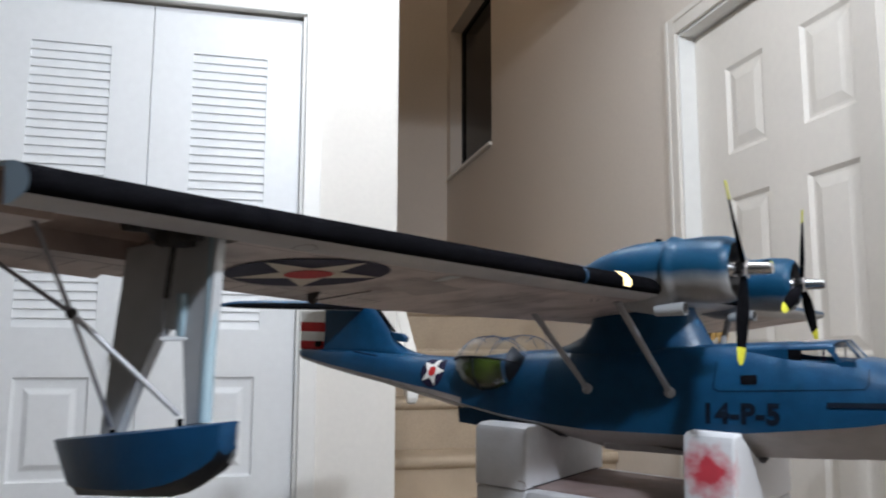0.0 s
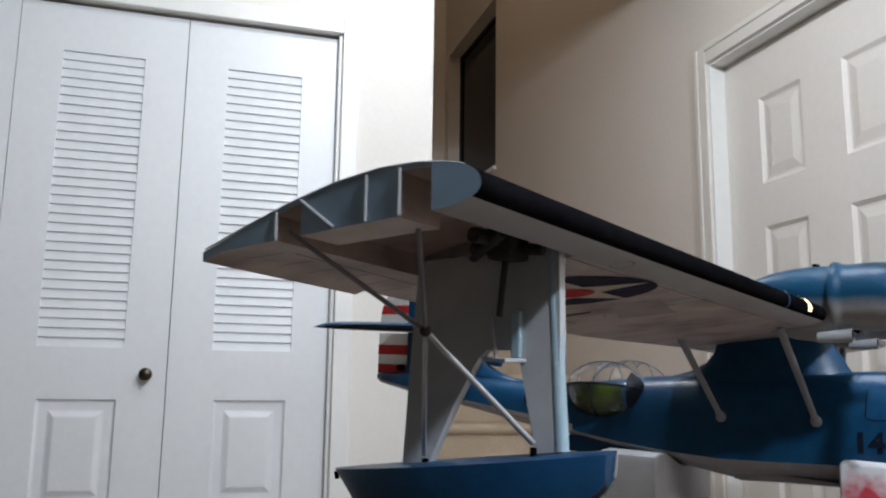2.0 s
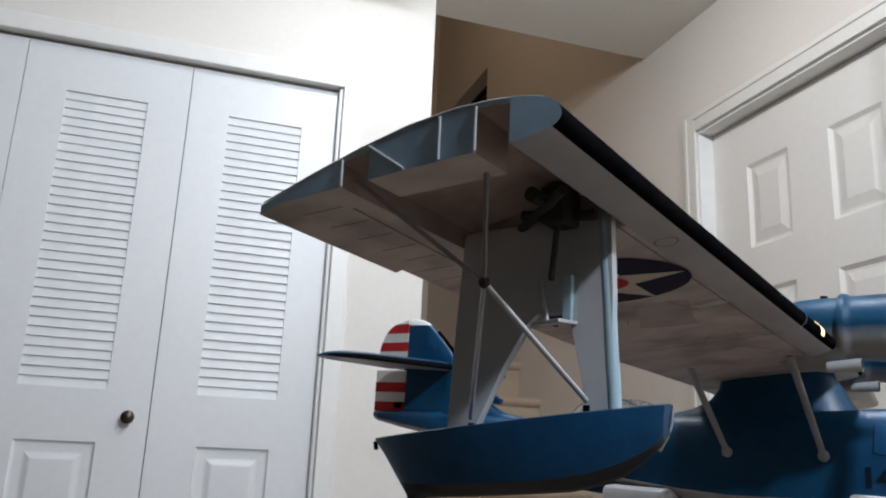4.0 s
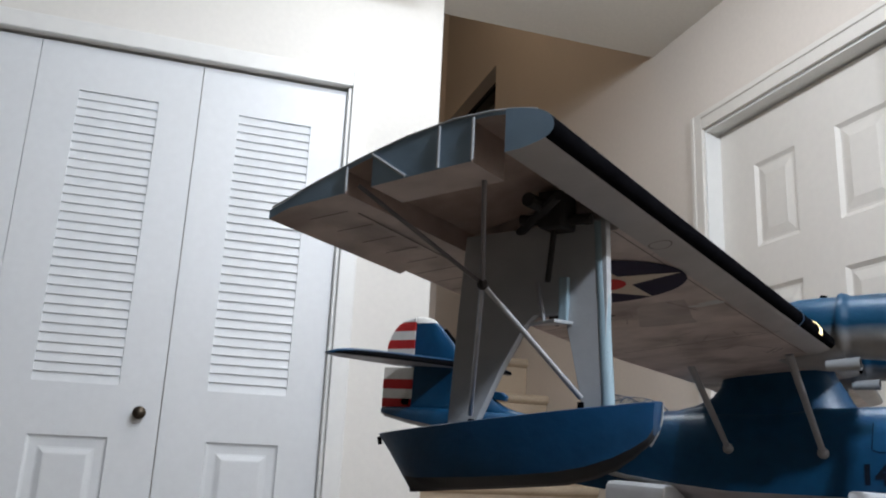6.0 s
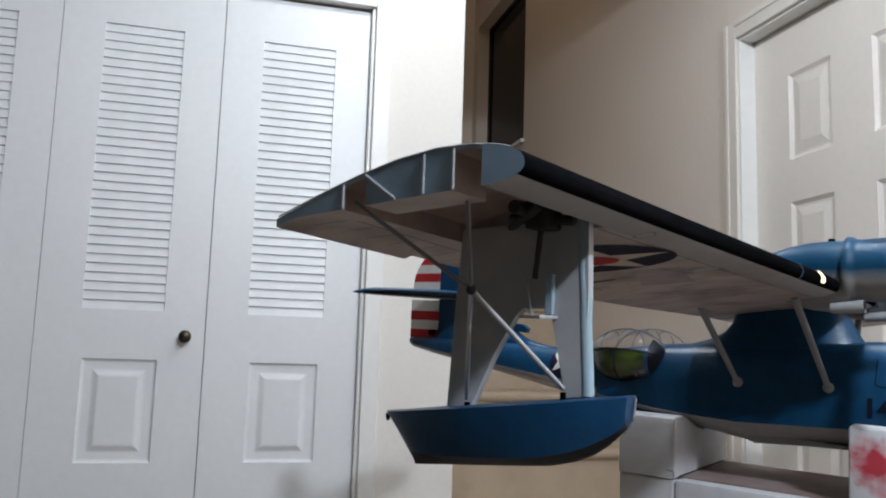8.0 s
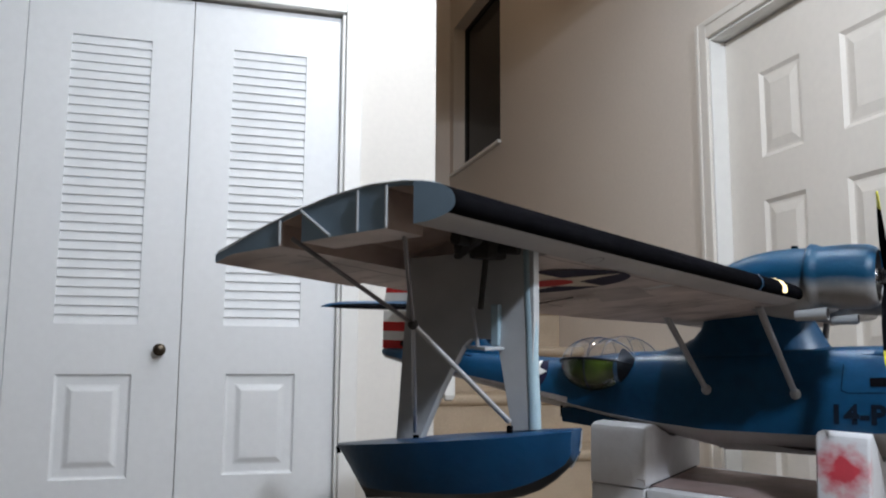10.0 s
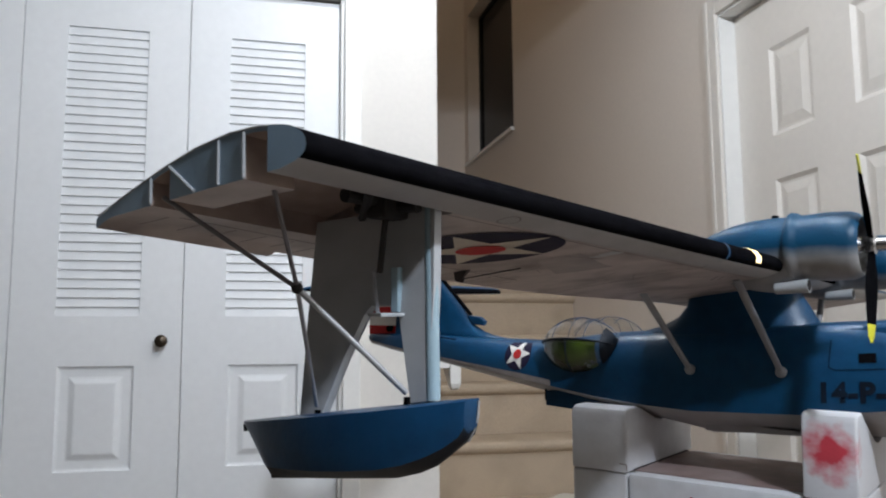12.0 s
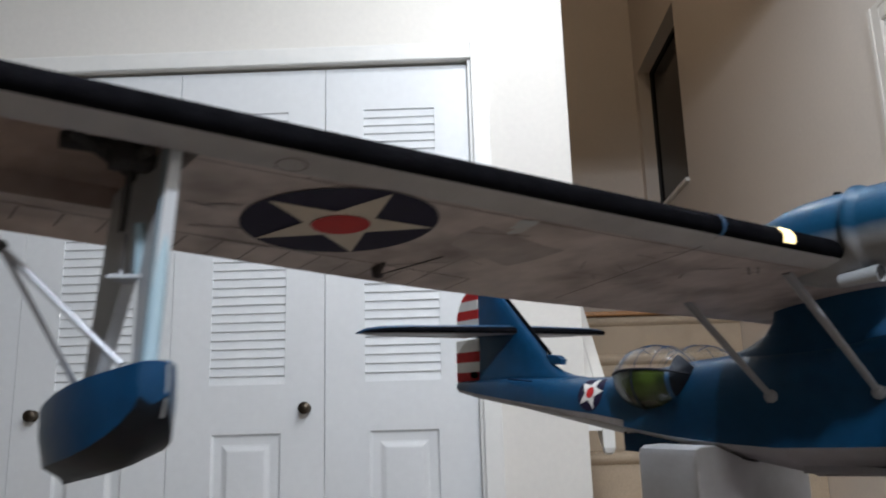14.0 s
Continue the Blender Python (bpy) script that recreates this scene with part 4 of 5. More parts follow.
    part("wing_joint_band", bm, BLUE, wing, "blue band at the wing joint", 60)

# pylon
bm = bmesh.new()
rows = []
for z, rear, front, w in ((1.01, -0.515, -0.21, 0.05), (1.024, -0.492, -0.229, 0.047), (1.032, -0.463, -0.239, 0.044), (1.045, -0.438, -0.2475, 0.04), (1.06, -0.426, -0.2555, 0.037), (1.08, -0.42, -0.267, 0.036), (1.1, -0.418, -0.274, 0.036)):
    ring = []
    for k in range(24):
        a = math.tau * k / 24
        c, sn = math.cos(a), math.sin(a)
        mid, half = (rear + front) / 2, (front - rear) / 2
        e = 1.0 if c > 0 else 0.7
        ring.append(bm.verts.new((mid + half * math.copysign(abs(c) ** e, c), w * math.copysign(abs(sn) ** e, sn), z)))
    rows.append(ring)
for p, q in zip(rows, rows[1:]):
    for k in range(24):
        bm.faces.new((p[k], p[(k + 1) % 24], q[(k + 1) % 24], q[k]))
bm.faces.new(rows[0])
bm.faces.new(rows[-1])
part("pylon", bm, BLUE, plane, "blue pylon under the wing", 50)

# struts
for s in (-1, 1):
    for top, foot in (((-0.2866, 0.205, 1.094), (-0.2747, 0.079, 0.976)), ((-0.41, 0.200, 1.082), (-0.3967, 0.0775, 0.974))):
        a, b = Vector((top[0], s * top[1], top[2])), Vector((foot[0], s * foot[1], foot[2]))
        bm = bmesh.new()
        rod(bm, a, b, 0.0052, 0.0042, 12, flat=0.7)
        strut = part("wing_strut", bm, STRUT_TAIL, plane, "grey wing strut", 60)
        bm = bmesh.new()
        bmesh.ops.create_uvsphere(bm, u_segments=12, v_segments=8, radius=0.0075, matrix=Matrix.Translation(b))
        part("strut_foot", bm, STRUT_TAIL, strut, "", 60)


# ---- nacelles, engines, propellers ----
def nacelle(s, angles):
    back = -0.017 if s > 0 else 0.0
    zc = 1.1235 if s > 0 else 1.131
    ax = pose(back, s * 0.155, zc)
    skin = NACELLE_FAR if s > 0 else NACELLE
    bm = bmesh.new()
    prof = [(-0.36, 0.004), (-0.35, 0.012), (-0.33, 0.022), (-0.305, 0.0305), (-0.28, 0.0355), (-0.255, 0.0375), (-0.229, 0.0375)]
    lathe(bm, prof, ax, 36)
    for v in bm.verts:
        if v.co.z < zc:
            v.co.z = zc + (v.co.z - zc) * (1.44 if v.co.x < back - 0.25 else 1.2)
    body = part("nacelle", bm, skin, plane, "engine nacelle, blue above and grey below", 50)
    bm = bmesh.new()
    lathe(bm, [(-0.236, 0.0365), (-0.2355, 0.041), (-0.233, 0.0425), (-0.227, 0.0415), (-0.2235, 0.0392), (-0.218, 0.0388), (-0.19, 0.0405), (-0.168, 0.0395), (-0.16, 0.0365), (-0.157, 0.033), (-0.159, 0.0315), (-0.168, 0.0305), (-0.2, 0.0305)], ax, 40)
    for f in bm.faces:
        c = f.calc_center_median()
        r = math.hypot(c.y - s * 0.155, c.z - zc)
        f.material_index = 2 if r < 0.0312 else 0
    cowl = part("cowling", bm, [skin, skin, DARK], plane, "round engine cowling, blue above and grey below", 50)
    bm = bmesh.new()
    lathe(bm, [(-0.195, 0.018), (-0.175, 0.016), (-0.168, 0.012), (-0.16, 0.009)], ax, 20)
    for k in range(9):
        a = math.tau * k / 9
        rod(bm, (back - 0.185, s * 0.155 + 0.012 * math.cos(a), zc + 0.012 * math.sin(a)), (back - 0.185, s * 0.155 + 0.029 * math.cos(a), zc + 0.029 * math.sin(a)), 0.0055, sides=8)
        rod(bm, (back - 0.176, s * 0.155 + 0.01 * math.cos(a + 0.15), zc + 0.01 * math.sin(a + 0.15)), (back - 0.178, s * 0.155 + 0.028 * math.cos(a + 0.15), zc + 0.028 * math.sin(a + 0.15)), 0.0012, sides=6)
    part("engine", bm, STEEL, cowl, "metal radial engine inside the cowling", 50)
    bm = bmesh.new()
    rod(bm, (back - 0.256, s * 0.155, zc + 0.033), (back - 0.256, s * 0.155, zc + 0.0405), 0.002)
    rod(bm, (back - 0.256, s * 0.155, zc + 0.0395), (back - 0.25, s * 0.155, zc + 0.0385), 0.0018)
    part("vent", bm, BLACK, body)
    bm = bmesh.new()
    a = Vector((back - 0.25, s * 0.155 - 0.02, zc - 0.049))
    rod(bm, a, a + Vector((0.038, -0.002, 0.003)), 0.0066, 0.0082, 16)
    part("exhaust", bm, SHEET, body, "light grey exhaust pipe", 50)
    # flat dark disc painted for the shadowed hollow of the pipe
    bm = bmesh.new()
    rod(bm, a + Vector((0.0375, -0.002, 0.003)), a + Vector((0.0385, -0.002, 0.003)), 0.007, sides=14)
    part("exhaust_mouth", bm, DARK, body)
    # propeller
    bm = bmesh.new()
    lathe(bm, [(-0.162, 0.006), (-0.152, 0.011), (-0.145, 0.0115), (-0.143, 0.008), (-0.12, 0.0072), (-0.117, 0.006), (-0.1165, 0.001)], ax, 24)
    prop = part("propeller", bm, STEEL, plane, "three-bladed propeller with a metal hub", 45)
    for ang in angles:
        a = radians(ang)
        out, side = Vector((0, math.cos(a), math.sin(a))), Vector((0, -math.sin(a), math.cos(a)))
        hub = Vector((back - 0.149, s * 0.155, zc))
        bm = bmesh.new()
        secs = []
        for r, w, tw in ((0.008, 0.004, 60), (0.02, 0.005, 52), (0.035, 0.0078, 42), (0.055, 0.0092, 34), (0.075, 0.0088, 28), (0.092, 0.0076, 24), (0.106, 0.0056, 21), (0.1125, 0.002, 20)):
            t = radians(tw)
            u = side * math.cos(t) + Vector((1, 0, 0)) * math.sin(t)
            v = side * -math.sin(t) + Vector((1, 0, 0)) * math.cos(t)
            secs.append([bm.verts.new(hub + out * r + u * w * c + v * 0.0014 * q) for c, q in ((-1, 0), (-0.4, 1), (0.5, 0.9), (1, 0), (0.5, -0.6), (-0.4, -0.7))])
        for i, (p, q) in enumerate(zip(secs, secs[1:])):
            for k in range(6):
                bm.faces.new((p[k], p[(k + 1) % 6], q[(k + 1) % 6], q[k])).material_index = 1 if i >= 5 else 0
        bm.faces.new(secs[0])
        bm.faces.new(secs[-1]).material_index = 1
        part("blade", bm, [BLACK, YELLOW], prop, "black blade with a yellow tip", 50)


nacelle(-1, (122, 259, 5))
nacelle(1, (84, 201, 313))

# ---- canopy ----
def roof_rows(bm, rows_):
    """A roof skin with rounded shoulders through (x, top, half width, bow) rows, open below."""
    shape = [(1.0, -0.0095), (0.985, -0.0065), (0.93, -0.0035), (0.8, -0.0012), (0.45, 0.0), (0.0, 0.0004)]
    shape = shape + [(-u, d) for u, d in shape[-2::-1]]
    loops = []
    for x, top, w, bow in rows_:
        outer = [bm.verts.new((x - bow * u * u, w * u, top + d)) for u, d in shape]
        inner = [bm.verts.new((x - bow * u * u, (w - 0.0015) * u, top + d - 0.0012)) for u, d in shape]
        loops.append(outer + inner[::-1])
    n = len(loops[0])
    for p, q in zip(loops, loops[1:]):
        for k in range(n):
            bm.faces.new((p[k], p[(k + 1) % n], q[(k + 1) % n], q[k]))
    bm.faces.new(loops[0])
    bm.faces.new(loops[-1])


bm = bmesh.new()
roof_rows(bm, ((-0.26, 1.037, 0.03, 0), (-0.215, 1.0395, 0.048, 0), (-0.17, 1.042, 0.055, 0), (-0.131, 1.0442, 0.0568, 0), (-0.1, 1.046, 0.0568, 0.001), (-0.0805, 1.0472, 0.0562, 0.003), (-0.0735, 1.0473, 0.0545, 0.006)))
canopy = part("cockpit_roof", bm, BLUE, plane, "blue cockpit roof", 40)
bm = bmesh.new()
prism(bm, [(-0.035, 1.0445), (-0.03, 1.0468), (0.03, 1.0468), (0.035, 1.0445)], "x", -0.12, -0.096)
part("roof_hatch", bm, SMUDGE_SHADOW, canopy, "dull brown patch on the roof")
bm = bmesh.new()
box(bm, -0.17, -0.059, -0.046, 0.046, 1.0082, 1.0088)
part("cockpit_floor", bm, SMUDGE_SHADOW, canopy)
for s in (-1, 1):
    bm = bmesh.new()
    y0, y1 = sorted((s * 0.0545, s * 0.0572))
    rear = -0.1312 if s < 0 else -0.18
    prism(bm, [(-0.225, 1.005), (-0.054, 1.005), (-0.054, 1.0238), (-0.0735, 1.0215), (rear, 1.0222), (rear, 1.0362), (-0.21, 1.0318)], "y", y0, y1, 0.0004)
    part("cockpit_side", bm, BLUE, canopy, "blue cockpit side below the panes")
    if s < 0:
        bm = bmesh.new()
        prism(bm, [(-0.131, 1.0222), (-0.115, 1.0218), (-0.115, 1.0362), (-0.131, 1.0355)], "y", -0.0568, -0.0556)
        part("blanked_pane", bm, BLACK, canopy, "blacked-out rear pane")
        rear = -0.115
    bm = bmesh.new()
    prism(bm, [(rear, 1.0218), (-0.0755, 1.0212), (-0.086, 1.0375), (rear, 1.036)], "y", s * 0.0562 - 0.0003, s * 0.0562 + 0.0003)
    part("side_pane", bm, CLEAR, canopy, "clear side pane")
    bm = bmesh.new()
    rod(bm, (-0.0895, s * 0.0562, 1.021), (-0.0895, s * 0.0562, 1.037), 0.0012, sides=6)
    part("glazing_bar", bm, NAVY, canopy, "dark upright glazing bar")
    bm = bmesh.new()
    loops = []
    for x, y, z, g in ((-0.0725, 0.0568, 1.021, 0.0032), (-0.0755, 0.0568, 1.0275, 0.003), (-0.0805, 0.0565, 1.034, 0.0036), (-0.0825, 0.0555, 1.0395, 0.006)):
        loops.append([bm.verts.new((x + dx, s * (y + dy), z)) for dx, dy in ((-g, -0.0016), (-g, 0.0008), (g, -0.0006), (g, -0.003))])
    for p, q in zip(loops, loops[1:]):
        for k in range(4):
            bm.faces.new((p[k], p[(k + 1) % 4], q[(k + 1) % 4], q[k]))
    part("corner_post", bm, BLUE, canopy, "blue corner post beside the windscreen", 60)
    bm = bmesh.new()
    rod(bm, (-0.0737, s * 0.017, 1.0465), (-0.0542, s * 0.017, 1.0238), 0.001, sides=6)
    part("windscreen_bar", bm, BLUE, canopy)
bm = bmesh.new()
rows = []
for x, z, w in ((-0.0735, 1.0465, 0.0498), (-0.0642, 1.0358, 0.051), (-0.0535, 1.0232, 0.0516)):
    rows.append([bm.verts.new((x - (0.006 + 0.9 * (1.0465 - z) * 0.5) * abs(u) ** 2.5, w * u * (1 + 0.09 * abs(u)), z - 0.006 * (z - 1.0232) / 0.0233 * abs(u) ** 3)) for u in [-1 + k / 5 for k in range(11)]])
for p, q in zip(rows, rows[1:]):
    for k in range(10):
        bm.faces.new((p[k], p[k + 1], q[k + 1], q[k]))
part("windscreen", bm, CLEAR, canopy, "clear raked windscreen", 60)

# ---- gun blisters ----
def blister(s):
    c = Vector((-0.581, s * 0.044, 0.999))
    rx, ry, rz = 0.066, 0.05, 0.045
    def on(u, v, grow=1.0):
        # u along the hull from -1 to 1, v the angle round it from straight up, outward
        w = math.sqrt(max(0, 1 - u * u))
        return c + Vector((grow * rx * u, s * grow * ry * w * math.sin(v), grow * rz * w * math.cos(v)))
    bm = bmesh.new()
    grid = [[bm.verts.new(on(-math.cos(math.pi * i / 22), radians(-40 + 195 * j / 20))) for j in range(21)] for i in range(1, 22)]
    for p, q in zip(grid, grid[1:]):
        for j in range(20):
            bm.faces.new((p[j], p[j + 1], q[j + 1], q[j]))
    b = part("blister", bm, CLEAR, plane, "clear teardrop gun blister with green interior", 80)
    for v in (8, 72):
        bm = bmesh.new()
        for k in range(22):
            rod(bm, on(-0.985 + 1.97 * k / 22, radians(v), 1.006), on(-0.985 + 1.97 * (k + 1) / 22, radians(v), 1.006), 0.00055 if v < 70 else 0.0018, sides=6)
        part("blister_rib", bm, HOOD if v > 70 else FLOATBLUE, b)
    for u in (-0.45, 0.0, 0.36):
        bm = bmesh.new()
        for k in range(16):
            rod(bm, on(u, radians(-35 + 107 * k / 16), 1.006), on(u, radians(-35 + 107 * (k + 1) / 16), 1.006), 0.00055, sides=6)
        part("blister_rib", bm, FLOATBLUE, b)
    if s > 0:
        return
    bm = bmesh.new()
    rows = []
    for u in [0.7 + 0.29 * k / 6 for k in range(7)]:
        rows.append([bm.verts.new(on(u, radians(22 + 133 * j / 16), 1.012)) for j in range(17)])
    for p, q in zip(rows, rows[1:]):
        for j in range(16):
            bm.faces.new((p[j], p[j + 1], q[j + 1], q[j]))
    part("blister_hood", bm, HOOD, b, "dark front hood", 60)
    bm = bmesh.new()
    rows = []
    for u in [-0.97 + 1.6 * k / 10 for k in range(11)]:
        rows.append([bm.verts.new(on(u, radians(73 + 84 * j / 8), 0.985)) for j in range(9)])
    for p, q in zip(rows, rows[1:]):
        for j in range(8):
            bm.faces.new((p[j], p[j + 1], q[j + 1], q[j]))
    part("blister_liner", bm, GREEN, b, "dark green lower glazing", 60)
    bm = bmesh.new()
    for k in range(12):
        rod(bm, on(-0.05, radians(72 + 78 * k / 12), 1.004), on(-0.05, radians(72 + 78 * (k + 1) / 12), 1.004), 0.0013, sides=6)
    part("blister_post", bm, HOOD, b, "dark upright post of the blister")


blister(-1)
blister(1)


# ---- hull star, number ----
def side_mark(name, mat, outline, out, parent):
    """A flat marking, fanned round its middle, cut fine and laid on the curved side of the hull."""
    bm = bmesh.new()
    cx_, cz_ = sum(p[0] for p in outline) / len(outline), sum(p[1] for p in outline) / len(outline)
    mid = bm.verts.new((cx_, 0, cz_))
    ring = [bm.verts.new((x, 0, z)) for x, z in outline]
    for p, q in zip(ring, ring[1:] + ring[:1]):
        bm.faces.new((mid, p, q))
    for _ in range(3):
        bmesh.ops.subdivide_edges(bm, edges=bm.edges[:], cuts=1, use_grid_fill=True)
    for v in bm.verts:
        v.co.z = min(v.co.z, blend(v.co.x, HULL)[0] - 0.0035)
        v.co.y = -side_at(v.co.x, v.co.z) - out
    return part(name, bm, mat, parent)


hx, hz, HR = -0.696, 0.984, 0.026
hull_star = new("hull_star_marking")
hull_star.parent = plane
hull_star["label"] = "navy disc with a white star and red centre"
side_mark("disc", NAVY, [(hx + HR * math.cos(math.tau * k / 24), hz + HR * math.sin(math.tau * k / 24)) for k in range(24)], 0.0008, hull_star)
points = []
for k in range(10):
    a = math.pi / 2 - 0.25 + math.tau * k / 10
    r = HR * (0.98 if k % 2 == 0 else 0.42)
    points.append((hx + r * math.cos(a), hz + r * math.sin(a)))
side_mark("star", WHITE, points, 0.0014, hull_star)
side_mark("centre", RED, [(hx + 0.3 * HR * math.cos(math.tau * k / 16), hz + 0.3 * HR * math.sin(math.tau * k / 16)) for k in range(16)], 0.002, hull_star)

text = bpy.data.curves.new("hull_code", "FONT")
text.body, text.size, text.offset = "14-P-5", 0.034, 0.0015
text.align_x, text.space_character = "CENTER", 1.08
draft = new("draft", text)
bpy.context.view_layer.update()
letters = bpy.data.meshes.new_from_object(draft.evaluated_get(bpy.context.evaluated_depsgraph_get()))
bpy.data.objects.remove(draft)
bm = bmesh.new()
bm.from_mesh(letters)
bmesh.ops.triangulate(bm, faces=bm.faces)
bmesh.ops.subdivide_edges(bm, edges=bm.edges, cuts=1)
for v in bm.verts:
    x, z = -0.184 + v.co.x, 0.9435 + v.co.y + 0.055 * v.co.x
    v.co = (x, -side_at(x, z) - 0.0011, z)
part("hull_code", bm, LINE, plane, "black code 14-P-5")


# ---- wing floats, lowered ----
def float_leg(s):
    """The float with its forked leg plate and folding rods."""
    Y = s * 0.822
    bm = bmesh.new()
    rows = []
    # top edge x, top z, chine x, chine z, keel x, keel z, half width
    st = [(-0.419, 0.986, -0.3965, 0.9685, -0.3925, 0.9505, 0.0025), (-0.41, 0.9873, -0.391, 0.9675, -0.3885, 0.951, 0.008), (-0.39, 0.9902, -0.379, 0.967, -0.376, 0.9525, 0.0145), (-0.365, 0.9938, -0.359, 0.9685, -0.356, 0.955, 0.0195), (-0.335, 0.998, -0.331, 0.971, -0.33, 0.958, 0.0232), (-0.305, 1.0023, -0.302, 0.9745, -0.302, 0.9615, 0.0246), (-0.28, 1.0058, -0.279, 0.978, -0.28, 0.9645, 0.0238), (-0.26, 1.0087, -0.2605, 0.982, -0.2625, 0.9695, 0.0205), (-0.245, 1.0108, -0.2475, 0.987, -0.25, 0.975, 0.016), (-0.234, 1.0124, -0.237, 0.992, -0.24, 0.982, 0.0118), (-0.2275, 1.0133, -0.2295, 0.997, -0.2325, 0.989, 0.0085), (-0.2255, 1.0136, -0.2265, 1.002, -0.228, 0.995, 0.0068)]
    for x, top, xc, chine, xk, keel, w in st:
        chine = keel + 0.6 * (chine - keel)
        half = [(0, top + 0.0006, x), (0.8 * w, top + 0.0004, x), (w, top - 0.0004, x), (w * 1.03, (top + chine) / 2, (x + xc) / 2), (w * 0.93, chine, xc), (w * 0.3, keel * 0.75 + chine * 0.25, xk), (0, keel, xk)]
        ring = [bm.verts.new((px, Y - dy, z)) for dy, z, px in half] + [bm.verts.new((px, Y + dy, z)) for dy, z, px in half[-2:0:-1]]
        rows.append(ring)
    n = len(rows[0])
    for p, q in zip(rows, rows[1:]):
        for k in range(n):
            bm.faces.new((p[k], p[(k + 1) % n], q[(k + 1) % n], q[k])).material_index = 1 if k in (4, 5, 6, 7) else 0
    bm.faces.new(rows[0])
    bm.faces.new(rows[-1])
    fl = part("wing_float", bm, [FLOATBLUE, HOOD], plane, "blue wing-tip float lowered on its leg", 40)
    bm = bmesh.new()
    rod(bm, (-0.4195, Y, 0.979), (-0.4205, Y, 0.984), 0.0015)
    part("float_pin", bm, BLACK, fl)
    # pale strip down the stem: the bow's lit gleam as colour
    bm = bmesh.new()
    for p, q in (((-0.2254, 1.0125), (-0.2262, 1.003)), ((-0.2262, 1.003), (-0.2285, 0.9965)), ((-0.2285, 0.9965), (-0.2325, 0.9895))):
        rod(bm, (p[0], Y - s * 0.0058, p[1]), (q[0], Y - s * 0.0058, q[1]), 0.0007, sides=6)
    part("bow_edge", bm, SHEET, fl, "pale strip painting the gleam on the bow", 60)
    # leg plate, leaning inboard towards its top
    lean = lambda z: s * (0.8165 - 0.013 * (z - 1.0) / 0.1)
    outline = [(-0.369, 1.122), (-0.32, 1.124), (-0.266, 1.127), (-0.262, 1.075), (-0.259, 1.0095), (-0.273, 1.0075), (-0.287, 1.061), (-0.291, 1.066), (-0.311, 1.066), (-0.317, 1.06), (-0.331, 1.032), (-0.346, 0.9955), (-0.3665, 0.993), (-0.368, 1.06)]
    bm = bmesh.new()
    prism(bm, outline, "y", -0.0035, 0.0035, 0.0008)
    for v in bm.verts:
        v.co.y += lean(v.co.z)
    leg = part("float_leg", bm, SHEET, plane, "forked leg plate in pale grey film")
    bm = bmesh.new()
    rings = []
    for k in range(9):
        z = 1.0105 + 0.114 * k / 8
        xc = -0.2575 - 0.0105 * (z - 1.012) / 0.09 + 0.00015 * math.sin(k * 1.9)
        rings.append([bm.verts.new((xc - 0.0012 + 0.0042 * math.cos(math.tau * i / 16), lean(z) + 0.0042 * math.sin(math.tau * i / 16), z)) for i in range(16)])
    for p, q in zip(rings, rings[1:]):
        for i in range(16):
            bm.faces.new((p[i], p[(i + 1) % 16], q[(i + 1) % 16], q[i]))
    bm.faces.new(rings[0])
    bm.faces.new(rings[-1])
    part("leg_edge", bm, LEGEDGE, leg, "pale blue rounded leading edge", 60)
    bm = bmesh.new()
    box(bm, -0.2925, -0.2865, lean(1.075) + s * 0.0075, lean(1.075) + s * 0.003, 1.061, 1.0885, 0.001)
    part("leg_stop", bm, LEGEDGE, leg, "pale upright stop on the leg plate")
    bm = bmesh.new()
    f = lean(1.06) + s * 0.003
    prism(bm, [(-0.314, f), (-0.283, f), (-0.288, f + s * 0.016)], "z", 1.0585, 1.0608, 0.0005)
    part("stop_shelf", bm, SHEET, leg)
    bm = bmesh.new()
    rod(bm, (-0.308, f + s * 0.0015, 1.086), (-0.3, f + s * 0.006, 1.0605), 0.0014, sides=8)
    part("stop_rod", bm, ROD, leg)
    for x0, z0 in ((-0.272, 1.0125), (-0.347, 0.9995)):
        bm = bmesh.new()
        box(bm, x0 - 0.0016, x0 + 0.0016, s * 0.823 - 0.0014, s * 0.823 + 0.0014, z0 - 0.006, z0 - 0.0004, 0.0004)
        part("rod_bracket", bm, BLACK, leg, "small black bracket")
    elbow = Vector((-0.3115, s * 0.8725, 1.0755))
    for e, r in (((-0.2715, s * 0.824, 1.0145), 0.0018), ((-0.347, s * 0.824, 1.0015), 0.0014), ((-0.365, s * 0.925, 1.127), 0.0014), ((-0.287, s * 0.915, 1.14), 0.0014)):
        bm = bmesh.new()
        rod(bm, elbow, e, r, sides=8)
        # upper rods: a darker copy of the grey carries the wing's shadow
        part("float_rod", bm, SHADOWROD if e[2] > 1.1 else ROD, leg, "thin grey rod, darkened for the wing's shadow" if e[2] > 1.1 else "thin grey rod", 60)
    bm = bmesh.new()
    bmesh.ops.create_uvsphere(bm, u_segments=10, v_segments=8, radius=0.0035, matrix=Matrix.Translation(elbow))
    part("rod_joint", bm, DARK, leg)


float_leg(-1)

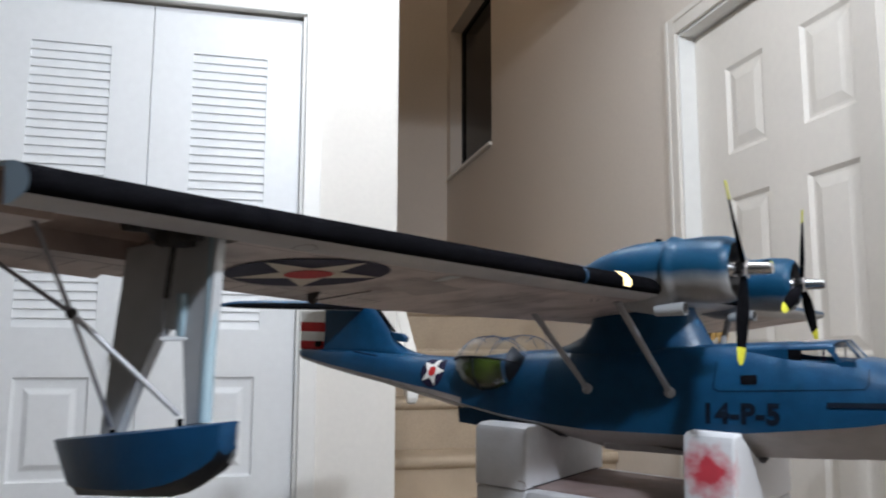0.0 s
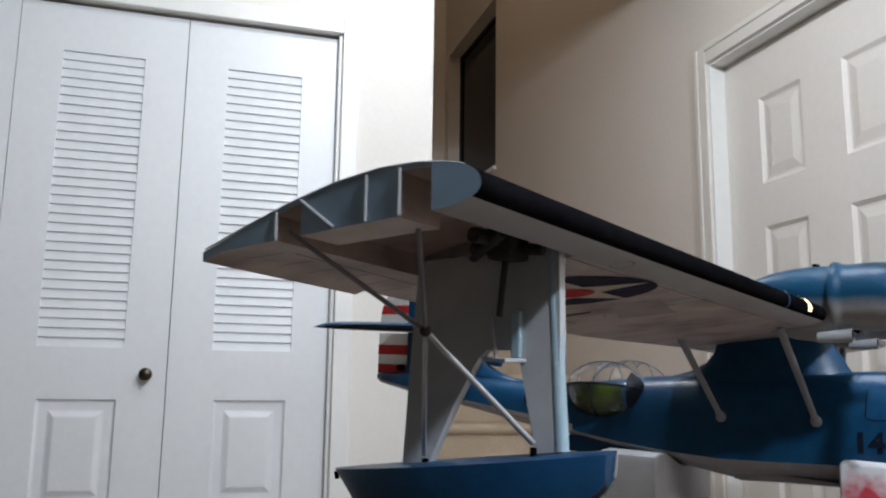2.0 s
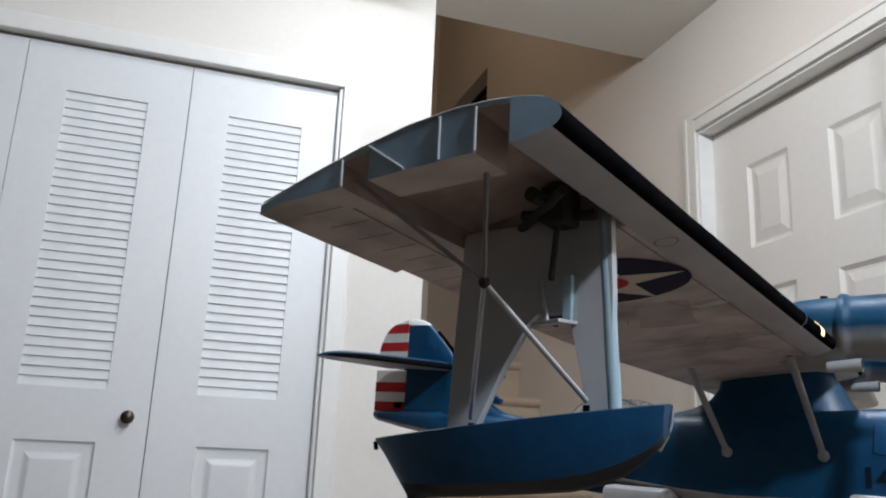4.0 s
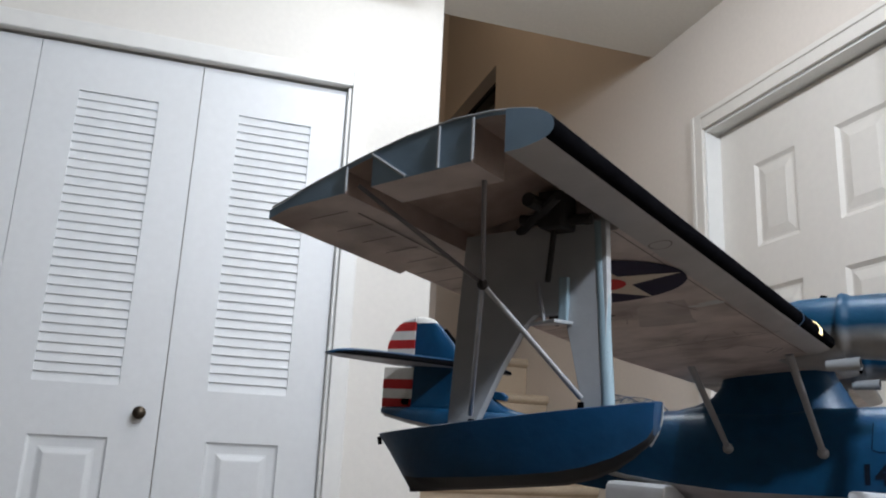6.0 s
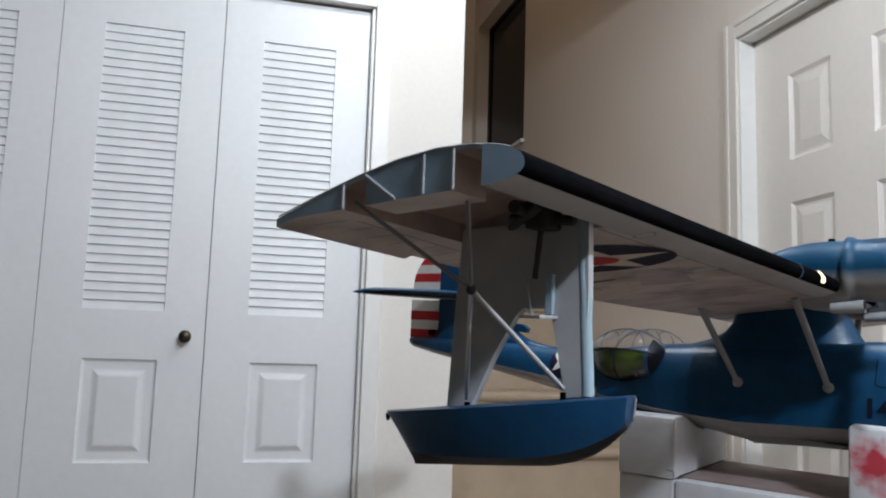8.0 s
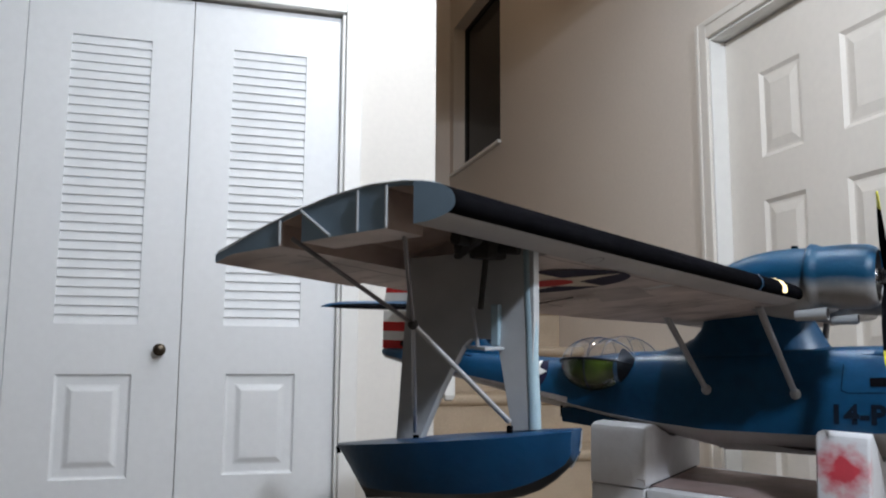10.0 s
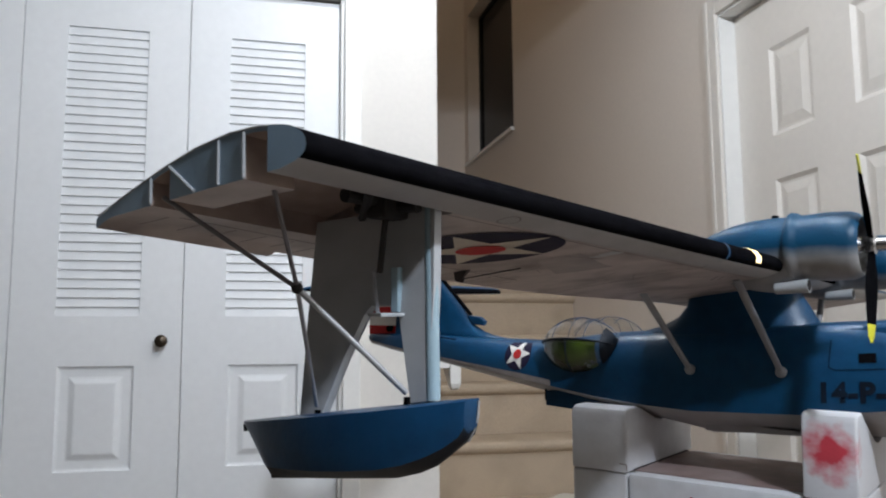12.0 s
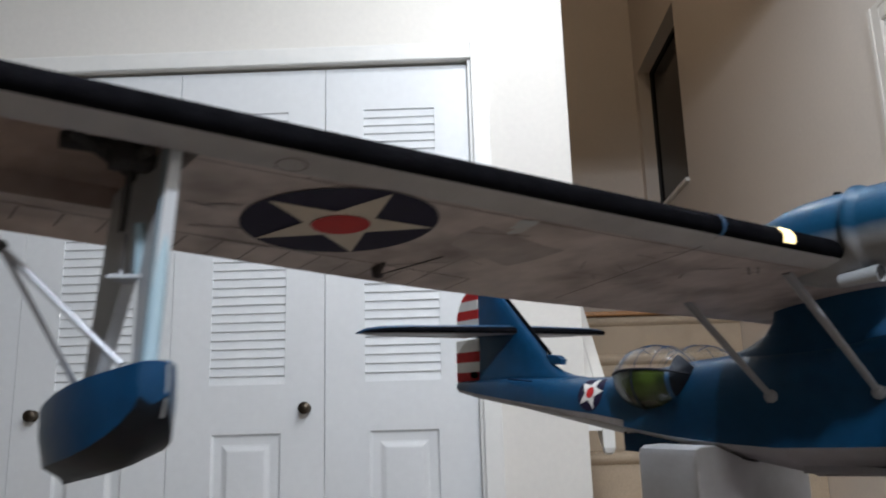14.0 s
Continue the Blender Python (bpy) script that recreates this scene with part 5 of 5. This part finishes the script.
# ---- foam cradle and table ----
cradle = thing("foam_cradle", PLACE, "white foam cradle with red paint under the model", "cradle")
for xa, xb, top, keel, chine, w in ((-0.562, -0.474, 0.918, 0.893, 0.92, 0.074), (-0.243, -0.179, 0.932, 0.886, 0.922, 0.08)):
    bm = bmesh.new()
    half = [(-0.118, 0.8295), (-0.118, top - 0.0105), (-0.1148, top - 0.0032), (-0.1075, top), (-w - 0.006, top), (-w + 0.004, chine - 0.006), (-0.02, keel + 0.002), (0.0, keel - 0.006)]
    prism(bm, half + [(-y, z) for y, z in half[-2::-1]], "x", xa, xb)
    rim = [e for e in bm.edges if abs(e.verts[0].co.x - e.verts[1].co.x) < 1e-6]
    bmesh.ops.bevel(bm, geom=rim, offset=0.0038, segments=3, affect="EDGES", profile=0.5, clamp_overlap=True)
    red = xa > -0.3
    part("cradle_block", bm, REDFOAM if red else FOAM, cradle, "white foam upright with a red sprayed patch" if red else "white foam upright", 40)
    bm = bmesh.new()
    box(bm, xa + 0.001, xb - 0.001, -0.1165, 0.1165, 0.7, 0.828, 0.004)
    part("cradle_foot", bm, FOAM, cradle, "white foam foot block")
    bm = bmesh.new()
    box(bm, xa + 0.004, xb - 0.004, -0.1145, 0.1145, 0.8282, 0.8293)
    part("glue_line", bm, SMUDGE_SHADOW, cradle, "thin brown glue joint")
# the base is let into the rear upright: a dark stepped cut shows on its corner
bm = bmesh.new()
for a_, b_ in (((-0.4865, 0.8415), (-0.4755, 0.8405)), ((-0.4755, 0.8405), (-0.4752, 0.8335)), ((-0.4752, 0.8335), (-0.4742, 0.8335))):
    rod(bm, (a_[0], -0.1178, a_[1]), (b_[0], -0.1178, b_[1]), 0.0008, sides=6)
part("cut_line", bm, SMUDGE_SHADOW, cradle, "dark stepped cut in the foam")
# dark strip painted in as the shadow along the board's rear edge
bm = bmesh.new()
box(bm, -0.4738, -0.4728, -0.1, 0.096, 0.8303, 0.8322)
part("board_shadow_gap", bm, DARK, cradle)
bm = bmesh.new()
box(bm, -0.474, -0.243, -0.1175, 0.117, 0.7, 0.829, 0.006)
part("cradle_base", bm, FOAM, cradle, "", 40)
bm = bmesh.new()
box(bm, -0.474, -0.243, -0.096, 0.096, 0.8292, 0.8305)
part("cradle_board", bm, DUSTY, cradle, "dusty brown board on the cradle base")
bm = bmesh.new()
pts = [(-0.383 + 0.007 * math.cos(a) * (1 + 0.25 * math.sin(3 * a)), 0.801 + 0.007 * math.sin(a) * (1 + 0.2 * math.cos(4 * a))) for a in [math.tau * k / 18 for k in range(18)]]
prism(bm, pts, "y", -0.1183, -0.117)
part("paint_spot", bm, RED, cradle, "small red paint spot")

# the foam feet are cut level with the tabletop
for ob in cradle.children:
    for v in ob.data.vertices:
        if v.co.z < 0.7045:
            v.co.z += (0.6197 - (PLACE @ v.co).z) / PLACE[2][2]

table = thing("table", pose(0.604, 0.977, 0, 0, 0, HEADING), "small brown wooden table under the cradle", "table")
bm = bmesh.new()
box(bm, -0.26, 0.26, -0.15, 0.15, 0.59, 0.6195, 0.004)
part("tabletop", bm, TABLE, table)
for x in (-0.22, 0.22):
    for y in (-0.11, 0.11):
        bm = bmesh.new()
        box(bm, x - 0.02, x + 0.02, y - 0.02, y + 0.02, 0.0, 0.59, 0.004)
        part("leg", bm, TABLE, table)
